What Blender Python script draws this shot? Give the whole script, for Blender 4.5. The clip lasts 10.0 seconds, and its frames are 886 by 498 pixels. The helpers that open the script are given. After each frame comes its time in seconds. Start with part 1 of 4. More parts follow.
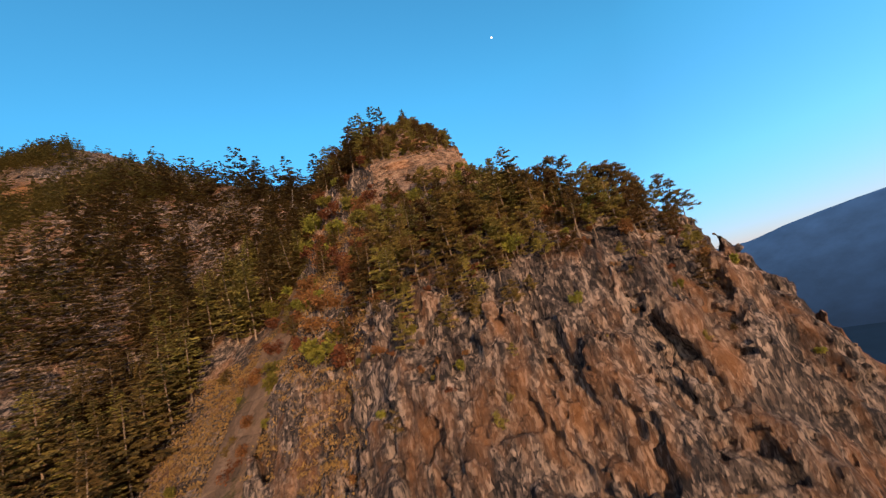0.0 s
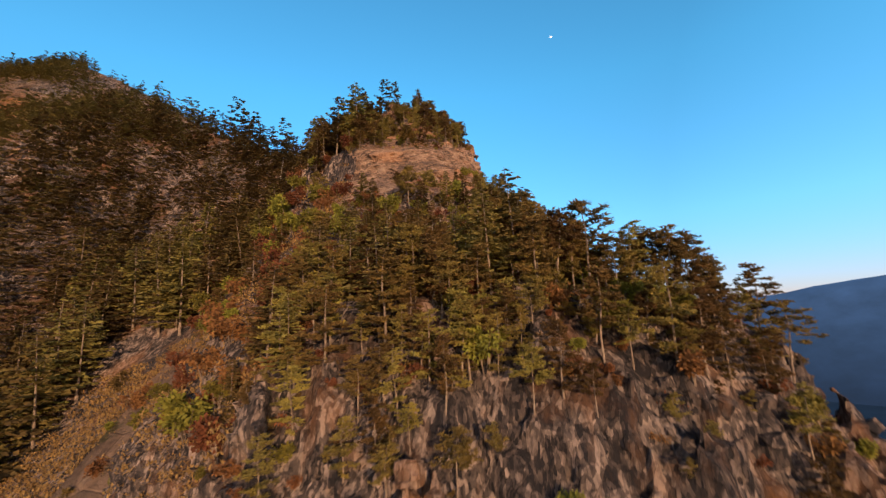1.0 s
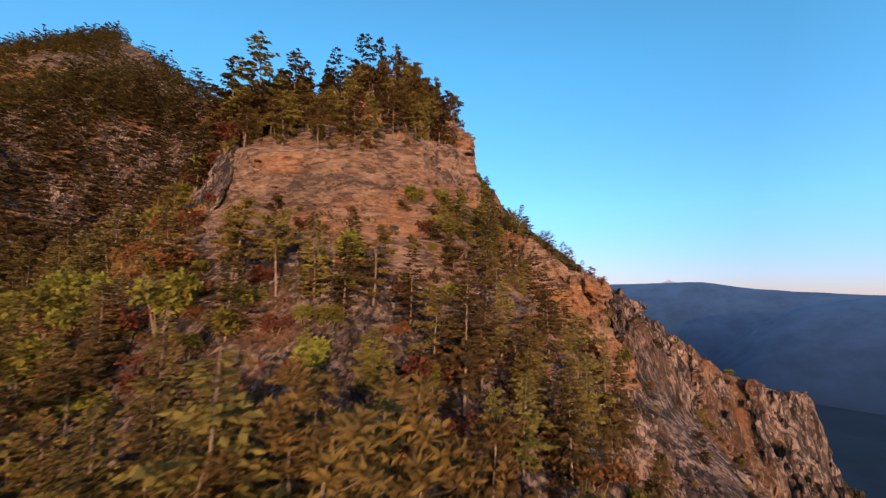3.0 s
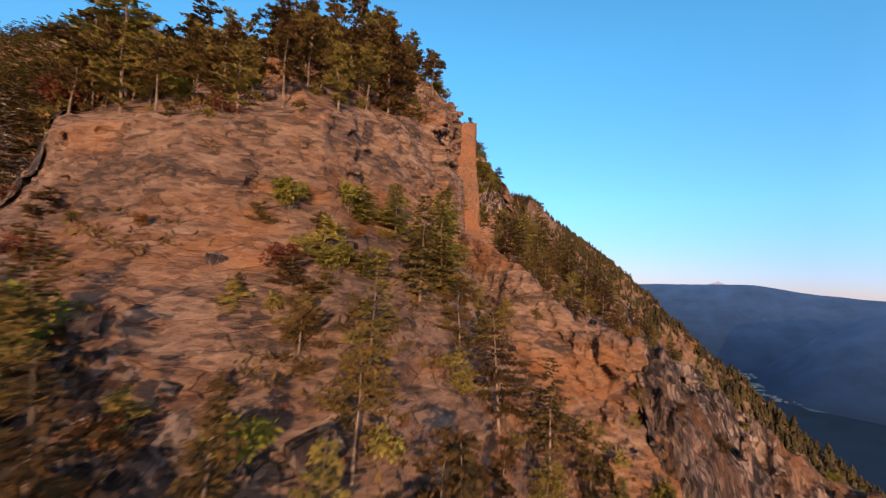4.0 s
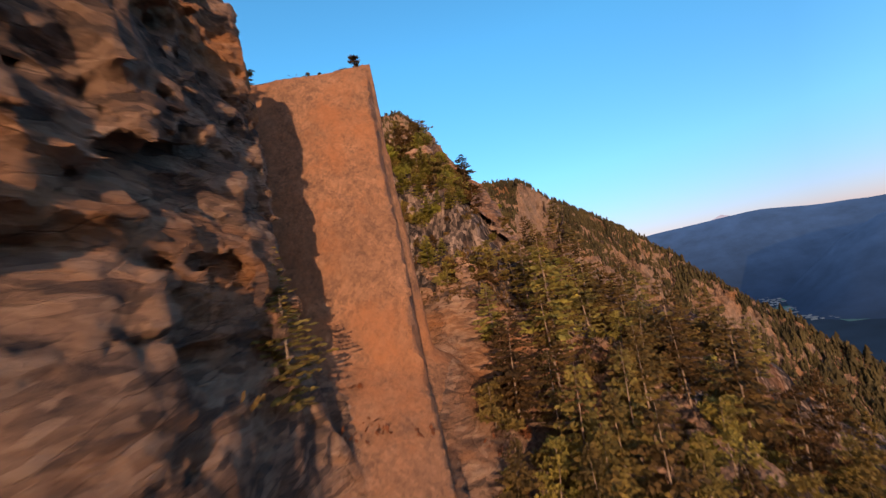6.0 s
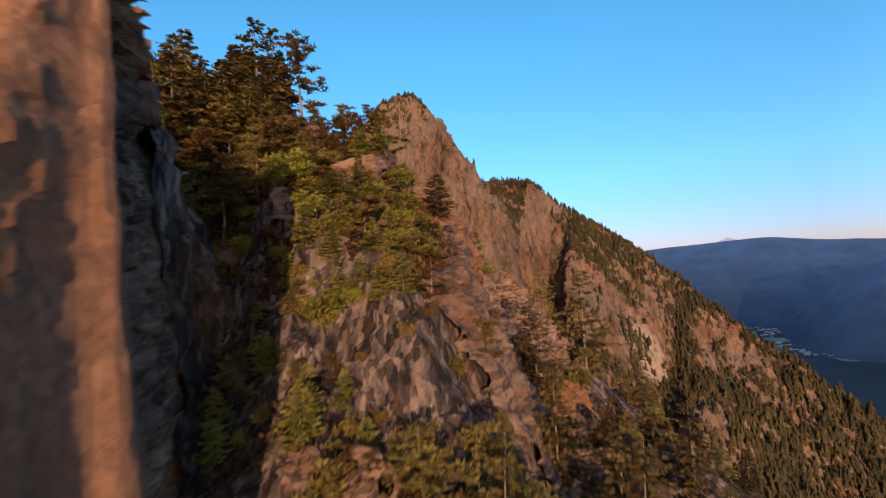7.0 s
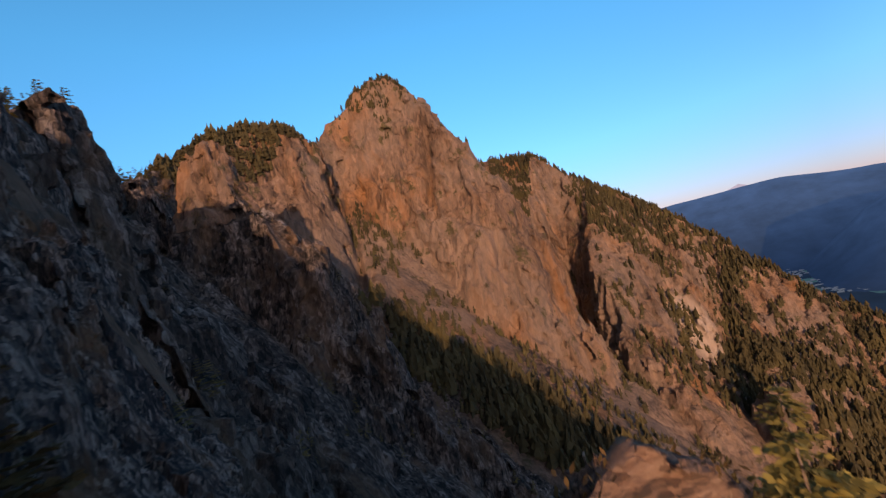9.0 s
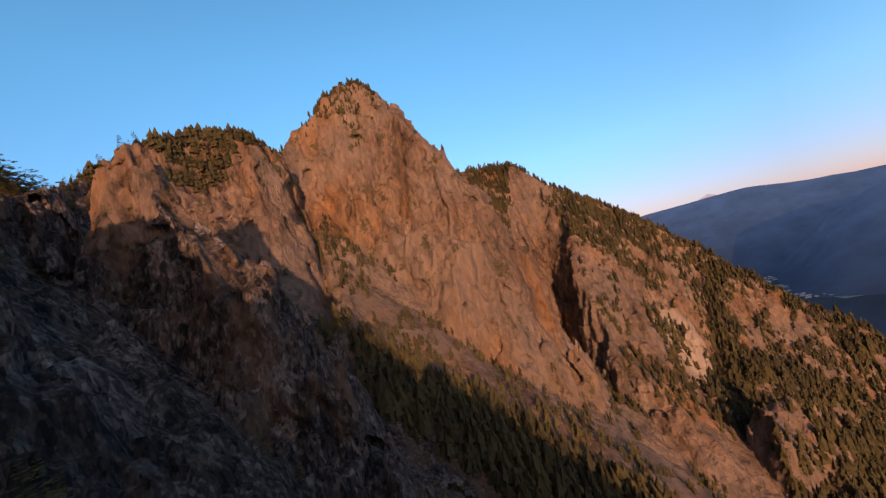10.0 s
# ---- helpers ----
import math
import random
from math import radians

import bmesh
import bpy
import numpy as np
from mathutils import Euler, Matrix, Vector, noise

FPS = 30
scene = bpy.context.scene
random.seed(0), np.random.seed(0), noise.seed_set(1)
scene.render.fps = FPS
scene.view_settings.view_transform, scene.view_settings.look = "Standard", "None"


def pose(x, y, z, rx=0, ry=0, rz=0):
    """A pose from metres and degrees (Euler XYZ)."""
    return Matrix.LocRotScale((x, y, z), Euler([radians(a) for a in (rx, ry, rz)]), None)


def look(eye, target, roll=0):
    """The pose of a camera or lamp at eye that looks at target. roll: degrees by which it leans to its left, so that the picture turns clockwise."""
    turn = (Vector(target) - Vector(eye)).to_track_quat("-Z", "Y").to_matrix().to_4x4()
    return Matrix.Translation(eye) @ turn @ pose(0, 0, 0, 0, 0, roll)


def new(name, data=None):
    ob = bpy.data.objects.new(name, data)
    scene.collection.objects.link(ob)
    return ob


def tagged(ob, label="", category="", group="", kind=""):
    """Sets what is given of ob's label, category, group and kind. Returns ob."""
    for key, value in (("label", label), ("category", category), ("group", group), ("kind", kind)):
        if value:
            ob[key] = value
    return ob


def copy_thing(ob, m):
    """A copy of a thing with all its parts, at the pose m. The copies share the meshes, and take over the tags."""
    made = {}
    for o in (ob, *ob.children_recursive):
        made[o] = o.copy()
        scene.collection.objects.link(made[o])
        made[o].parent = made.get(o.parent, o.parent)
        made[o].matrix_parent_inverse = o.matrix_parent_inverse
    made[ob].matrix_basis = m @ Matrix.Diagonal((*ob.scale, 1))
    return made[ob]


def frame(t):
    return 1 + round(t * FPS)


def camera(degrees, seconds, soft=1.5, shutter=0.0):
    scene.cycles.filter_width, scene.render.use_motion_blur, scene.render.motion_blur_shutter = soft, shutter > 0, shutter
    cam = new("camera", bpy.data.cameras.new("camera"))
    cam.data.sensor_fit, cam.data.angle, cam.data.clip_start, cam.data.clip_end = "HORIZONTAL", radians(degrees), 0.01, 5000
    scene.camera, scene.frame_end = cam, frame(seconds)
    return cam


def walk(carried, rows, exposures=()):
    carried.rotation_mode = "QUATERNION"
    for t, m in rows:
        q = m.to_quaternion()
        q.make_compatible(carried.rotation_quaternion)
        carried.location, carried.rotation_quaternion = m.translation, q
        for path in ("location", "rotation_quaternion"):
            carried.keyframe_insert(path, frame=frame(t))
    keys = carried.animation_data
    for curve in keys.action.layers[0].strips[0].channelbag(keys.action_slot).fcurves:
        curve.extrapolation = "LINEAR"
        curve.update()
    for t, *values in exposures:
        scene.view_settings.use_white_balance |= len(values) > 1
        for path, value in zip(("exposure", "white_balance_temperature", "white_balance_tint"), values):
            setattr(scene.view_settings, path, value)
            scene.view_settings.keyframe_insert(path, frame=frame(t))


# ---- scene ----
cam = camera(96.0, 10.0, soft=1.3, shutter=0.2)
# seconds, place in metres, turn in degrees
PATH = [
    (0.0, -0.00, -0.00, -5.00, 101.11, 14.03, 2.81),
    (0.5, 3.04, 9.41, 0.20, 100.80, 10.85, 0.71),
    (1.0, 6.92, 19.06, 4.62, 99.53, 2.41, 2.98),
    (1.5, 10.06, 27.71, 8.82, 99.50, -2.30, 5.87),
    (2.0, 13.06, 35.32, 13.16, 98.90, -0.71, 7.94),
    (2.2, 14.38, 38.43, 15.08, 98.73, -1.57, 9.07),
    (3.3, 20.35, 58.18, 23.33, 94.57, -1.60, 11.93),
    (3.5, 21.25, 61.80, 24.51, 93.99, -2.37, 12.76),
    (4.0, 23.20, 71.23, 26.44, 94.49, -3.64, 16.09),
    (4.5, 23.21, 81.71, 28.41, 96.26, -6.07, 18.37),
    (5.0, 22.00, 91.75, 31.19, 97.41, -0.67, 19.54),
    (5.5, 20.24, 101.09, 34.31, 97.21, 13.00, 17.12),
    (6.0, 18.99, 111.04, 37.56, 94.73, 10.47, 17.38),
    (6.2, 18.67, 114.81, 38.62, 94.32, 5.59, 16.93),
    (7.3, 17.61, 135.80, 47.01, 92.43, 1.54, 17.38),
    (7.5, 17.10, 139.72, 47.49, 92.48, -2.57, 18.62),
    (8.0, 15.11, 149.58, 49.13, 91.54, -2.73, 21.17),
    (8.5, 12.39, 159.66, 50.21, 91.91, 5.19, 21.06),
    (9.0, 9.79, 170.12, 50.87, 91.82, 11.98, 18.72),
    (9.5, 8.41, 179.88, 52.52, 91.34, 11.63, 16.45),
    (10.0, 7.31, 189.30, 53.51, 92.75, 12.72, 15.84),
]
# stops and white balance on the way
EXPOSURES = [(0, 0.48, 6450, 3), (2, 0.46, 6750, 11), (4, 0.45, 6700, 14), (6, 0.43, 6700, 14), (8, 0.35, 6450, 12), (9, 0.34, 6600, 16), (9.5, 0.34, 7050, 21), (10, 0.34, 7450, 25)]
walk(cam, [(t, pose(x, y, z, a, b, c)) for t, x, y, z, a, b, c in PATH], EXPOSURES)

# ---- light ----
SUN_TO = Vector((0.355, -0.92, 0.155)).normalized()
sun_data = bpy.data.lights.new("sun", "SUN")
sun_data.energy, sun_data.angle, sun_data.color = 5.0, radians(0.6), (1.0, 0.64, 0.37)
sun = new("sun", sun_data)
sun.matrix_world = look((0, -50, 200), (Vector((0, -50, 200)) - SUN_TO))
world = bpy.data.worlds.new("sky")
scene.world = world
world.use_nodes = True
wn = world.node_tree.nodes
sky = wn.new("ShaderNodeTexSky")
sky.sky_type, sky.sun_disc = "NISHITA", False
sky.sun_elevation = math.asin(SUN_TO.z)
sky.sun_rotation = math.atan2(SUN_TO.x, SUN_TO.y)
sky.altitude, sky.air_density, sky.dust_density, sky.ozone_density = 700, 1.0, 0.15, 3.0
wn["Background"].inputs["Strength"].default_value = 0.285
# the pink belt over the horizon opposite a low sun, and the deeper blue above it
way = wn.new("ShaderNodeTexCoord")
split = wn.new("ShaderNodeSeparateXYZ")
belt = wn.new("ShaderNodeValToRGB")
for k, (p, c) in enumerate(((0.0, (0.41, 0.34, 0.56)), (0.07, (0.45, 0.45, 0.63)), (0.2, (0.47, 0.70, 0.78)), (0.5, (0.45, 0.95, 0.97)), (0.72, (0.45, 0.95, 0.97)), (0.95, (0.42, 0.36, 0.38)))):
    e = belt.color_ramp.elements[k] if k < 2 else belt.color_ramp.elements.new(p)
    e.position, e.color = p, (*c, 1)
tint = wn.new("ShaderNodeMix")
tint.data_type, tint.blend_type = "RGBA", "MULTIPLY"
tint.inputs[0].default_value = 1.0
wl = world.node_tree.links
wl.new(way.outputs["Generated"], split.inputs[0])
wl.new(split.outputs["Z"], belt.inputs[0])
wl.new(sky.outputs[0], tint.inputs[6])
# the warm glow on the sun's side of the sky
back = wn.new("ShaderNodeMapRange")
back.inputs["From Min"].default_value, back.inputs["From Max"].default_value = -0.05, -0.6
wl.new(split.outputs["Y"], back.inputs["Value"])
glow_side = wn.new("ShaderNodeMix")
glow_side.data_type = "RGBA"
glow_side.inputs[7].default_value = (2.0, 1.1, 0.75, 1)
wl.new(back.outputs[0], glow_side.inputs[0])
wl.new(belt.outputs[0], glow_side.inputs[6])
wl.new(glow_side.outputs[2], tint.inputs[7])
# brighter towards the east
east = wn.new("ShaderNodeMapRange")
east.inputs["From Min"].default_value, east.inputs["From Max"].default_value = 0.45, 0.95
east.inputs["To Min"].default_value, east.inputs["To Max"].default_value = 1.0, 1.5
wl.new(split.outputs["X"], east.inputs["Value"])
lift = wn.new("ShaderNodeMix")
lift.data_type, lift.blend_type = "RGBA", "MULTIPLY"
lift.inputs[0].default_value = 1.0
wl.new(tint.outputs[2], lift.inputs[6])
wl.new(east.outputs[0], lift.inputs[7])
wl.new(lift.outputs[2], wn["Background"].inputs["Color"])

# ---- materials ----


def shader(name):
    m = bpy.data.materials.new(name)
    m.use_nodes = True
    return m, m.node_tree.nodes, m.node_tree.links, m.node_tree.nodes["Principled BSDF"]


def node(nodes, kind, **values):
    n = nodes.new(kind)
    for k, v in values.items():
        n.inputs[k.replace("_", " ")].default_value = v
    return n


def ramp(nodes, links, source, stops):
    r = nodes.new("ShaderNodeValToRGB")
    e = r.color_ramp.elements
    while len(e) < len(stops):
        e.new(0.5)
    for k, (p, c) in enumerate(stops):
        e[k].position, e[k].color = p, (*c, 1) if len(c) == 3 else (c[0], c[0], c[0], 1)
    links.new(source, r.inputs[0])
    return r.outputs[0]


def mixed(nodes, links, factor, a, b, kind="MIX"):
    m = nodes.new("ShaderNodeMix")
    m.data_type, m.blend_type = "RGBA", kind
    for socket, value in ((m.inputs[0], factor), (m.inputs[6], a), (m.inputs[7], b)):
        if isinstance(value, (int, float)):
            socket.default_value = value
        elif isinstance(value, tuple):
            socket.default_value = (*value, 1)
        else:
            links.new(value, socket)
    return m.outputs[2]


def noise_of(nodes, links, vector, scale, detail=6.0, rough=0.6):
    n = node(nodes, "ShaderNodeTexNoise", Scale=scale, Detail=detail, Roughness=rough)
    links.new(vector, n.inputs["Vector"])
    return n.outputs[0]


def mapped(nodes, links, size, turn=(0, 0, 0)):
    geo = nodes.new("ShaderNodeNewGeometry")
    m = nodes.new("ShaderNodeMapping")
    m.inputs["Scale"].default_value, m.inputs["Rotation"].default_value = size, turn
    links.new(geo.outputs["Position"], m.inputs["Vector"])
    return m.outputs[0], geo


def joints(nodes, links, vector, scale, wide):
    """Joint lines between angular blocks: the tone of each block, and 0 in the joint to 1 on the block."""
    cell = nodes.new("ShaderNodeTexVoronoi")
    cell.inputs["Scale"].default_value, cell.inputs["Randomness"].default_value = scale, 0.9
    edge = nodes.new("ShaderNodeTexVoronoi")
    edge.feature = "DISTANCE_TO_EDGE"
    edge.inputs["Scale"].default_value, edge.inputs["Randomness"].default_value = scale, 0.9
    links.new(vector, cell.inputs["Vector"])
    links.new(vector, edge.inputs["Vector"])
    tone = nodes.new("ShaderNodeRGBToBW")
    links.new(cell.outputs["Color"], tone.inputs[0])
    return tone.outputs[0], ramp(nodes, links, edge.outputs["Distance"], [(0.0, (0,)), (wide, (1,))])


def sums(nodes, links, parts):
    """A weighted sum of values."""
    total = None
    for value, weight in parts:
        m = nodes.new("ShaderNodeMath")
        m.operation = "MULTIPLY_ADD"
        links.new(value, m.inputs[0])
        m.inputs[1].default_value = weight
        if total is None:
            m.inputs[2].default_value = 0.0
        else:
            links.new(total, m.inputs[2])
        total = m.outputs[0]
    return total


def rock_material(name, pale, mid, dark, rust, cover, coverage, grain, seams=(1.0, 1.0, 0.4), cut=0.6, chips=0.75, scar=None, relief=1.0, weathered=False):
    """Jointed rock with rust and lichen; soil, dry grass and moss where it lies flatter."""
    m, n, l, bsdf = shader(name)
    here, geo = mapped(n, l, (1, 1, 1))
    lay, _ = mapped(n, l, seams, (0.18, -0.14, 0.3))
    skew, _ = mapped(n, l, (seams[0] * 0.8, seams[1] * 1.2, seams[2]), (-0.25, 0.3, -0.4))
    jitter = n.new("ShaderNodeTexNoise")
    jitter.inputs["Scale"].default_value, jitter.inputs["Detail"].default_value = 0.7 / grain, 4
    l.new(here, jitter.inputs["Vector"])
    bent = mixed(n, l, 0.5 * grain, lay, jitter.outputs["Color"], "ADD")
    bent_too = mixed(n, l, 0.3 * grain, skew, jitter.outputs["Color"], "ADD")
    tone = noise_of(n, l, here, 0.09 / grain, 8, 0.62)
    fine = noise_of(n, l, lay, 1.6 / grain, 10, 0.74)
    stain = noise_of(n, l, lay, 0.16 / grain, 8, 0.66)
    big, big_joint = joints(n, l, bent, 0.42 / grain, 0.035)
    block, joint = joints(n, l, bent_too, 1.3 / grain, 0.028)
    chip, nick = joints(n, l, bent, 4.2 / grain, 0.05)
    level = sums(n, l, ((fine, 0.7), (block, 0.30 * chips), (chip, 0.38 * chips), (big, 0.18 * chips)))
    shift = 0.43 * chips - 0.15
    stone = ramp(n, l, level, [(0.36 + shift, dark), (0.53 + shift, mid), (0.80 + shift, pale)])
    stone = mixed(n, l, ramp(n, l, tone, [(0.40, (0,)), (0.62, (1,))]), stone, mixed(n, l, 0.4, stone, dark))
    stone = mixed(n, l, ramp(n, l, stain, [(0.50, (0,)), (0.66, (0.7,))]), stone, rust)
    # joints open here and close there
    opened = ramp(n, l, noise_of(n, l, here, 0.6 / grain, 5, 0.6), [(0.50, (0,)), (0.64, (1,))])
    lines = mixed(n, l, opened, (1.0, 1.0, 1.0), mixed(n, l, 1.0, joint, mixed(n, l, 0.5, nick, (1.0, 1.0, 1.0)), "MULTIPLY"))
    stone = mixed(n, l, cut, stone, mixed(n, l, 1.0, stone, lines, "MULTIPLY"))
    if weathered:
        # long pale and dark runs down the face, and mossy stains on it
        runs, _ = mapped(n, l, (1.0, 1.0, 0.13), (0.0, 0.2, 0.0))
        run = noise_of(n, l, runs, 0.075, 9, 0.7)
        stone = mixed(n, l, 1.0, stone, ramp(n, l, run, [(0.34, (0.5,)), (0.47, (0.95,)), (0.58, (1.1,)), (0.70, (1.6,))]), "MULTIPLY")
        cool = noise_of(n, l, here, 0.016, 5, 0.55)
        stone = mixed(n, l, ramp(n, l, cool, [(0.45, (0,)), (0.58, (0.55,))]), stone, mixed(n, l, 0.7, stone, (0.20, 0.15, 0.125)))
        moss = noise_of(n, l, here, 0.07, 10, 0.76)
        stone = mixed(n, l, ramp(n, l, moss, [(0.57, (0,)), (0.61, (0.85,))]), stone, (0.055, 0.047, 0.02))
    if scar:
        # a pale scar where rock has broken away
        gap = n.new("ShaderNodeVectorMath")
        gap.operation = "SUBTRACT"
        gap.inputs[1].default_value = scar[0]
        l.new(here, gap.inputs[0])
        shape = n.new("ShaderNodeVectorMath")
        shape.operation = "MULTIPLY"
        shape.inputs[1].default_value = scar[1]
        l.new(gap.outputs[0], shape.inputs[0])
        far = n.new("ShaderNodeVectorMath")
        far.operation = "LENGTH"
        l.new(shape.outputs[0], far.inputs[0])
        edge = n.new("ShaderNodeMath")
        edge.operation = "MULTIPLY_ADD"
        edge.inputs[1].default_value = 0.9
        l.new(stain, edge.inputs[0])
        l.new(far.outputs["Value"], edge.inputs[2])
        stone = mixed(n, l, ramp(n, l, edge.outputs[0], [(0.0, (0.8,)), (0.85, (0.7,)), (1.0, (0,))]), stone, (0.35, 0.265, 0.215))
    soil = noise_of(n, l, here, 0.35 / grain, 8, 0.66)
    ground = ramp(n, l, soil, [(0.32, cover[0]), (0.48, cover[1]), (0.58, cover[2]), (0.72, cover[3])])
    up = n.new("ShaderNodeSeparateXYZ")
    l.new(geo.outputs["Normal"], up.inputs[0])
    add = n.new("ShaderNodeMath")
    add.operation = "MULTIPLY_ADD"
    add.inputs[1].default_value = 0.9
    l.new(noise_of(n, l, here, 0.22 / grain, 7, 0.6), add.inputs[0])
    l.new(up.outputs["Z"], add.inputs[2])
    where = ramp(n, l, add.outputs[0], [(coverage, (0,)), (coverage + 0.12, (1,))])
    l.new(mixed(n, l, where, stone, ground), bsdf.inputs["Base Color"])
    bsdf.inputs["Roughness"].default_value = 0.92
    bsdf.inputs["Specular IOR Level"].default_value = 0.15
    bump = n.new("ShaderNodeBump")
    bump.inputs["Strength"].default_value, bump.inputs["Distance"].default_value = relief, 0.40 * grain
    rise = sums(n, l, ((fine, 1.3), (block, 0.6), (chip, 0.35), (big, 0.5), (joint, 0.15), (big_joint, 0.1)))
    l.new(rise, bump.inputs["Height"])
    l.new(bump.outputs[0], bsdf.inputs["Normal"])
    return m


COVER = ((0.028, 0.02, 0.013), (0.09, 0.042, 0.021), (0.078, 0.06, 0.022), (0.05, 0.05, 0.015))
ROCK = rock_material("near_rock", (0.32, 0.235, 0.20), (0.095, 0.070, 0.063), (0.018, 0.015, 0.017), (0.19, 0.085, 0.038), COVER, 1.14, 1.0, (1.0, 1.0, 0.36), 0.8, 1.0)
CRAGGY = rock_material("crag_rock", (0.40, 0.275, 0.205), (0.235, 0.142, 0.10), (0.07, 0.048, 0.042), (0.32, 0.13, 0.045), COVER, 1.2, 1.0, (0.42, 0.42, 1.2), 0.85, 0.8)
SMOOTH = rock_material("slab_rock", (0.30, 0.17, 0.108), (0.19, 0.10, 0.06), (0.10, 0.055, 0.037), (0.22, 0.092, 0.042), COVER, 1.5, 0.5, (0.8, 0.8, 0.6), 0.25, 0.45, None, 0.5)
FACE = rock_material("face_rock", (0.29, 0.196, 0.146), (0.172, 0.104, 0.071), (0.06, 0.04, 0.031), (0.24, 0.105, 0.036), COVER, 1.17, 8.0, (1.2, 1.2, 0.34), 0.6, 0.5,
                     ((74, 505, -46), (0.024, 0.02, 0.0098)), 0.8, True)
# darker, greyer copy of the face rock: the bowl's shade in its colour
SHADED_BOWL = rock_material("shaded_bowl_rock", (0.34, 0.27, 0.24), (0.085, 0.064, 0.057), (0.012, 0.010, 0.010), (0.18, 0.105, 0.065), COVER, 1.12, 3.2, (1.1, 1.1, 0.45), 0.7, 0.75)


def plain(name, dark, light, scale, rough=0.9, vary=0.0, thin=0.0):
    """Mottled colour, with a little of its own for each object."""
    m, n, l, bsdf = shader(name)
    here, _ = mapped(n, l, (1, 1, 1))
    tone = noise_of(n, l, here, scale, 5)
    colour = ramp(n, l, tone, [(0.3, dark), (0.7, light)])
    if vary:
        info = n.new("ShaderNodeObjectInfo")
        hsv = n.new("ShaderNodeHueSaturation")
        val = n.new("ShaderNodeMapRange")
        val.inputs["To Min"].default_value, val.inputs["To Max"].default_value = 1 - vary, 1 + vary
        hue = n.new("ShaderNodeMapRange")
        hue.inputs["To Min"].default_value, hue.inputs["To Max"].default_value = 0.5 - vary * 0.07, 0.5 + vary * 0.05
        l.new(info.outputs["Random"], val.inputs["Value"])
        l.new(info.outputs["Random"], hue.inputs["Value"])
        l.new(val.outputs[0], hsv.inputs["Value"])
        l.new(hue.outputs[0], hsv.inputs["Hue"])
        l.new(colour, hsv.inputs["Color"])
        colour = hsv.outputs[0]
    l.new(colour, bsdf.inputs["Base Color"])
    bsdf.inputs["Roughness"].default_value = rough
    bsdf.inputs["Specular IOR Level"].default_value = 0.2
    if thin:
        glow, mix = n.new("ShaderNodeBsdfTranslucent"), n.new("ShaderNodeMixShader")
        mix.inputs[0].default_value = thin
        l.new(colour, glow.inputs["Color"])
        l.new(bsdf.outputs[0], mix.inputs[1])
        l.new(glow.outputs[0], mix.inputs[2])
        l.new(mix.outputs[0], n["Material Output"].inputs["Surface"])
    return m


BARK = plain("bark", (0.08, 0.056, 0.043), (0.24, 0.175, 0.135), 2.5)
DEADWOOD = plain("dead_wood", (0.22, 0.19, 0.16), (0.42, 0.37, 0.32), 2.0)
NEEDLES = plain("needles", (0.06, 0.047, 0.017), (0.19, 0.137, 0.038), 0.6, vary=0.5, thin=0.25)
PINE = plain("pine_needles", (0.068, 0.05, 0.018), (0.215, 0.148, 0.039), 0.7, vary=0.5, thin=0.25)
FRESH = plain("fresh_needles", (0.105, 0.1, 0.024), (0.30, 0.258, 0.052), 0.8, vary=0.2, thin=0.4)
YELLOW = plain("yellowing_leaves", (0.10, 0.10, 0.02), (0.24, 0.21, 0.035), 0.8, vary=0.3, thin=0.35)
RUSSET = plain("russet_leaves", (0.10, 0.042, 0.019), (0.21, 0.088, 0.034), 0.8, vary=0.3, thin=0.3)
FOREST = plain("far_needles", (0.02, 0.017, 0.009), (0.06, 0.046, 0.017), 0.05)
STRAW = plain("dry_straw", (0.17, 0.095, 0.035), (0.34, 0.21, 0.08), 0.5, thin=0.2)

# ---- the lie of the land ----


def lattice(seed):
    return np.random.RandomState(seed).rand(32, 32, 32).astype(np.float32)


LATTICE = [lattice(s) for s in range(6)]


def value_noise(p, size, which=0):
    """Smooth noise from -1 to 1 at points p, features about size metres wide."""
    q = p / size
    i = np.floor(q).astype(np.int32)
    f = (q - i).astype(np.float32)
    f = f * f * (3 - 2 * f)
    i &= 31
    j = (i + 1) & 31
    a = LATTICE[which % 6]
    x0, y0, z0, x1, y1, z1 = i[:, 0], i[:, 1], i[:, 2], j[:, 0], j[:, 1], j[:, 2]
    fx, fy, fz = f[:, 0], f[:, 1], f[:, 2]
    c00 = a[x0, y0, z0] * (1 - fx) + a[x1, y0, z0] * fx
    c10 = a[x0, y1, z0] * (1 - fx) + a[x1, y1, z0] * fx
    c01 = a[x0, y0, z1] * (1 - fx) + a[x1, y0, z1] * fx
    c11 = a[x0, y1, z1] * (1 - fx) + a[x1, y1, z1] * fx
    return ((c00 * (1 - fy) + c10 * fy) * (1 - fz) + (c01 * (1 - fy) + c11 * fy) * fz) * 2 - 1


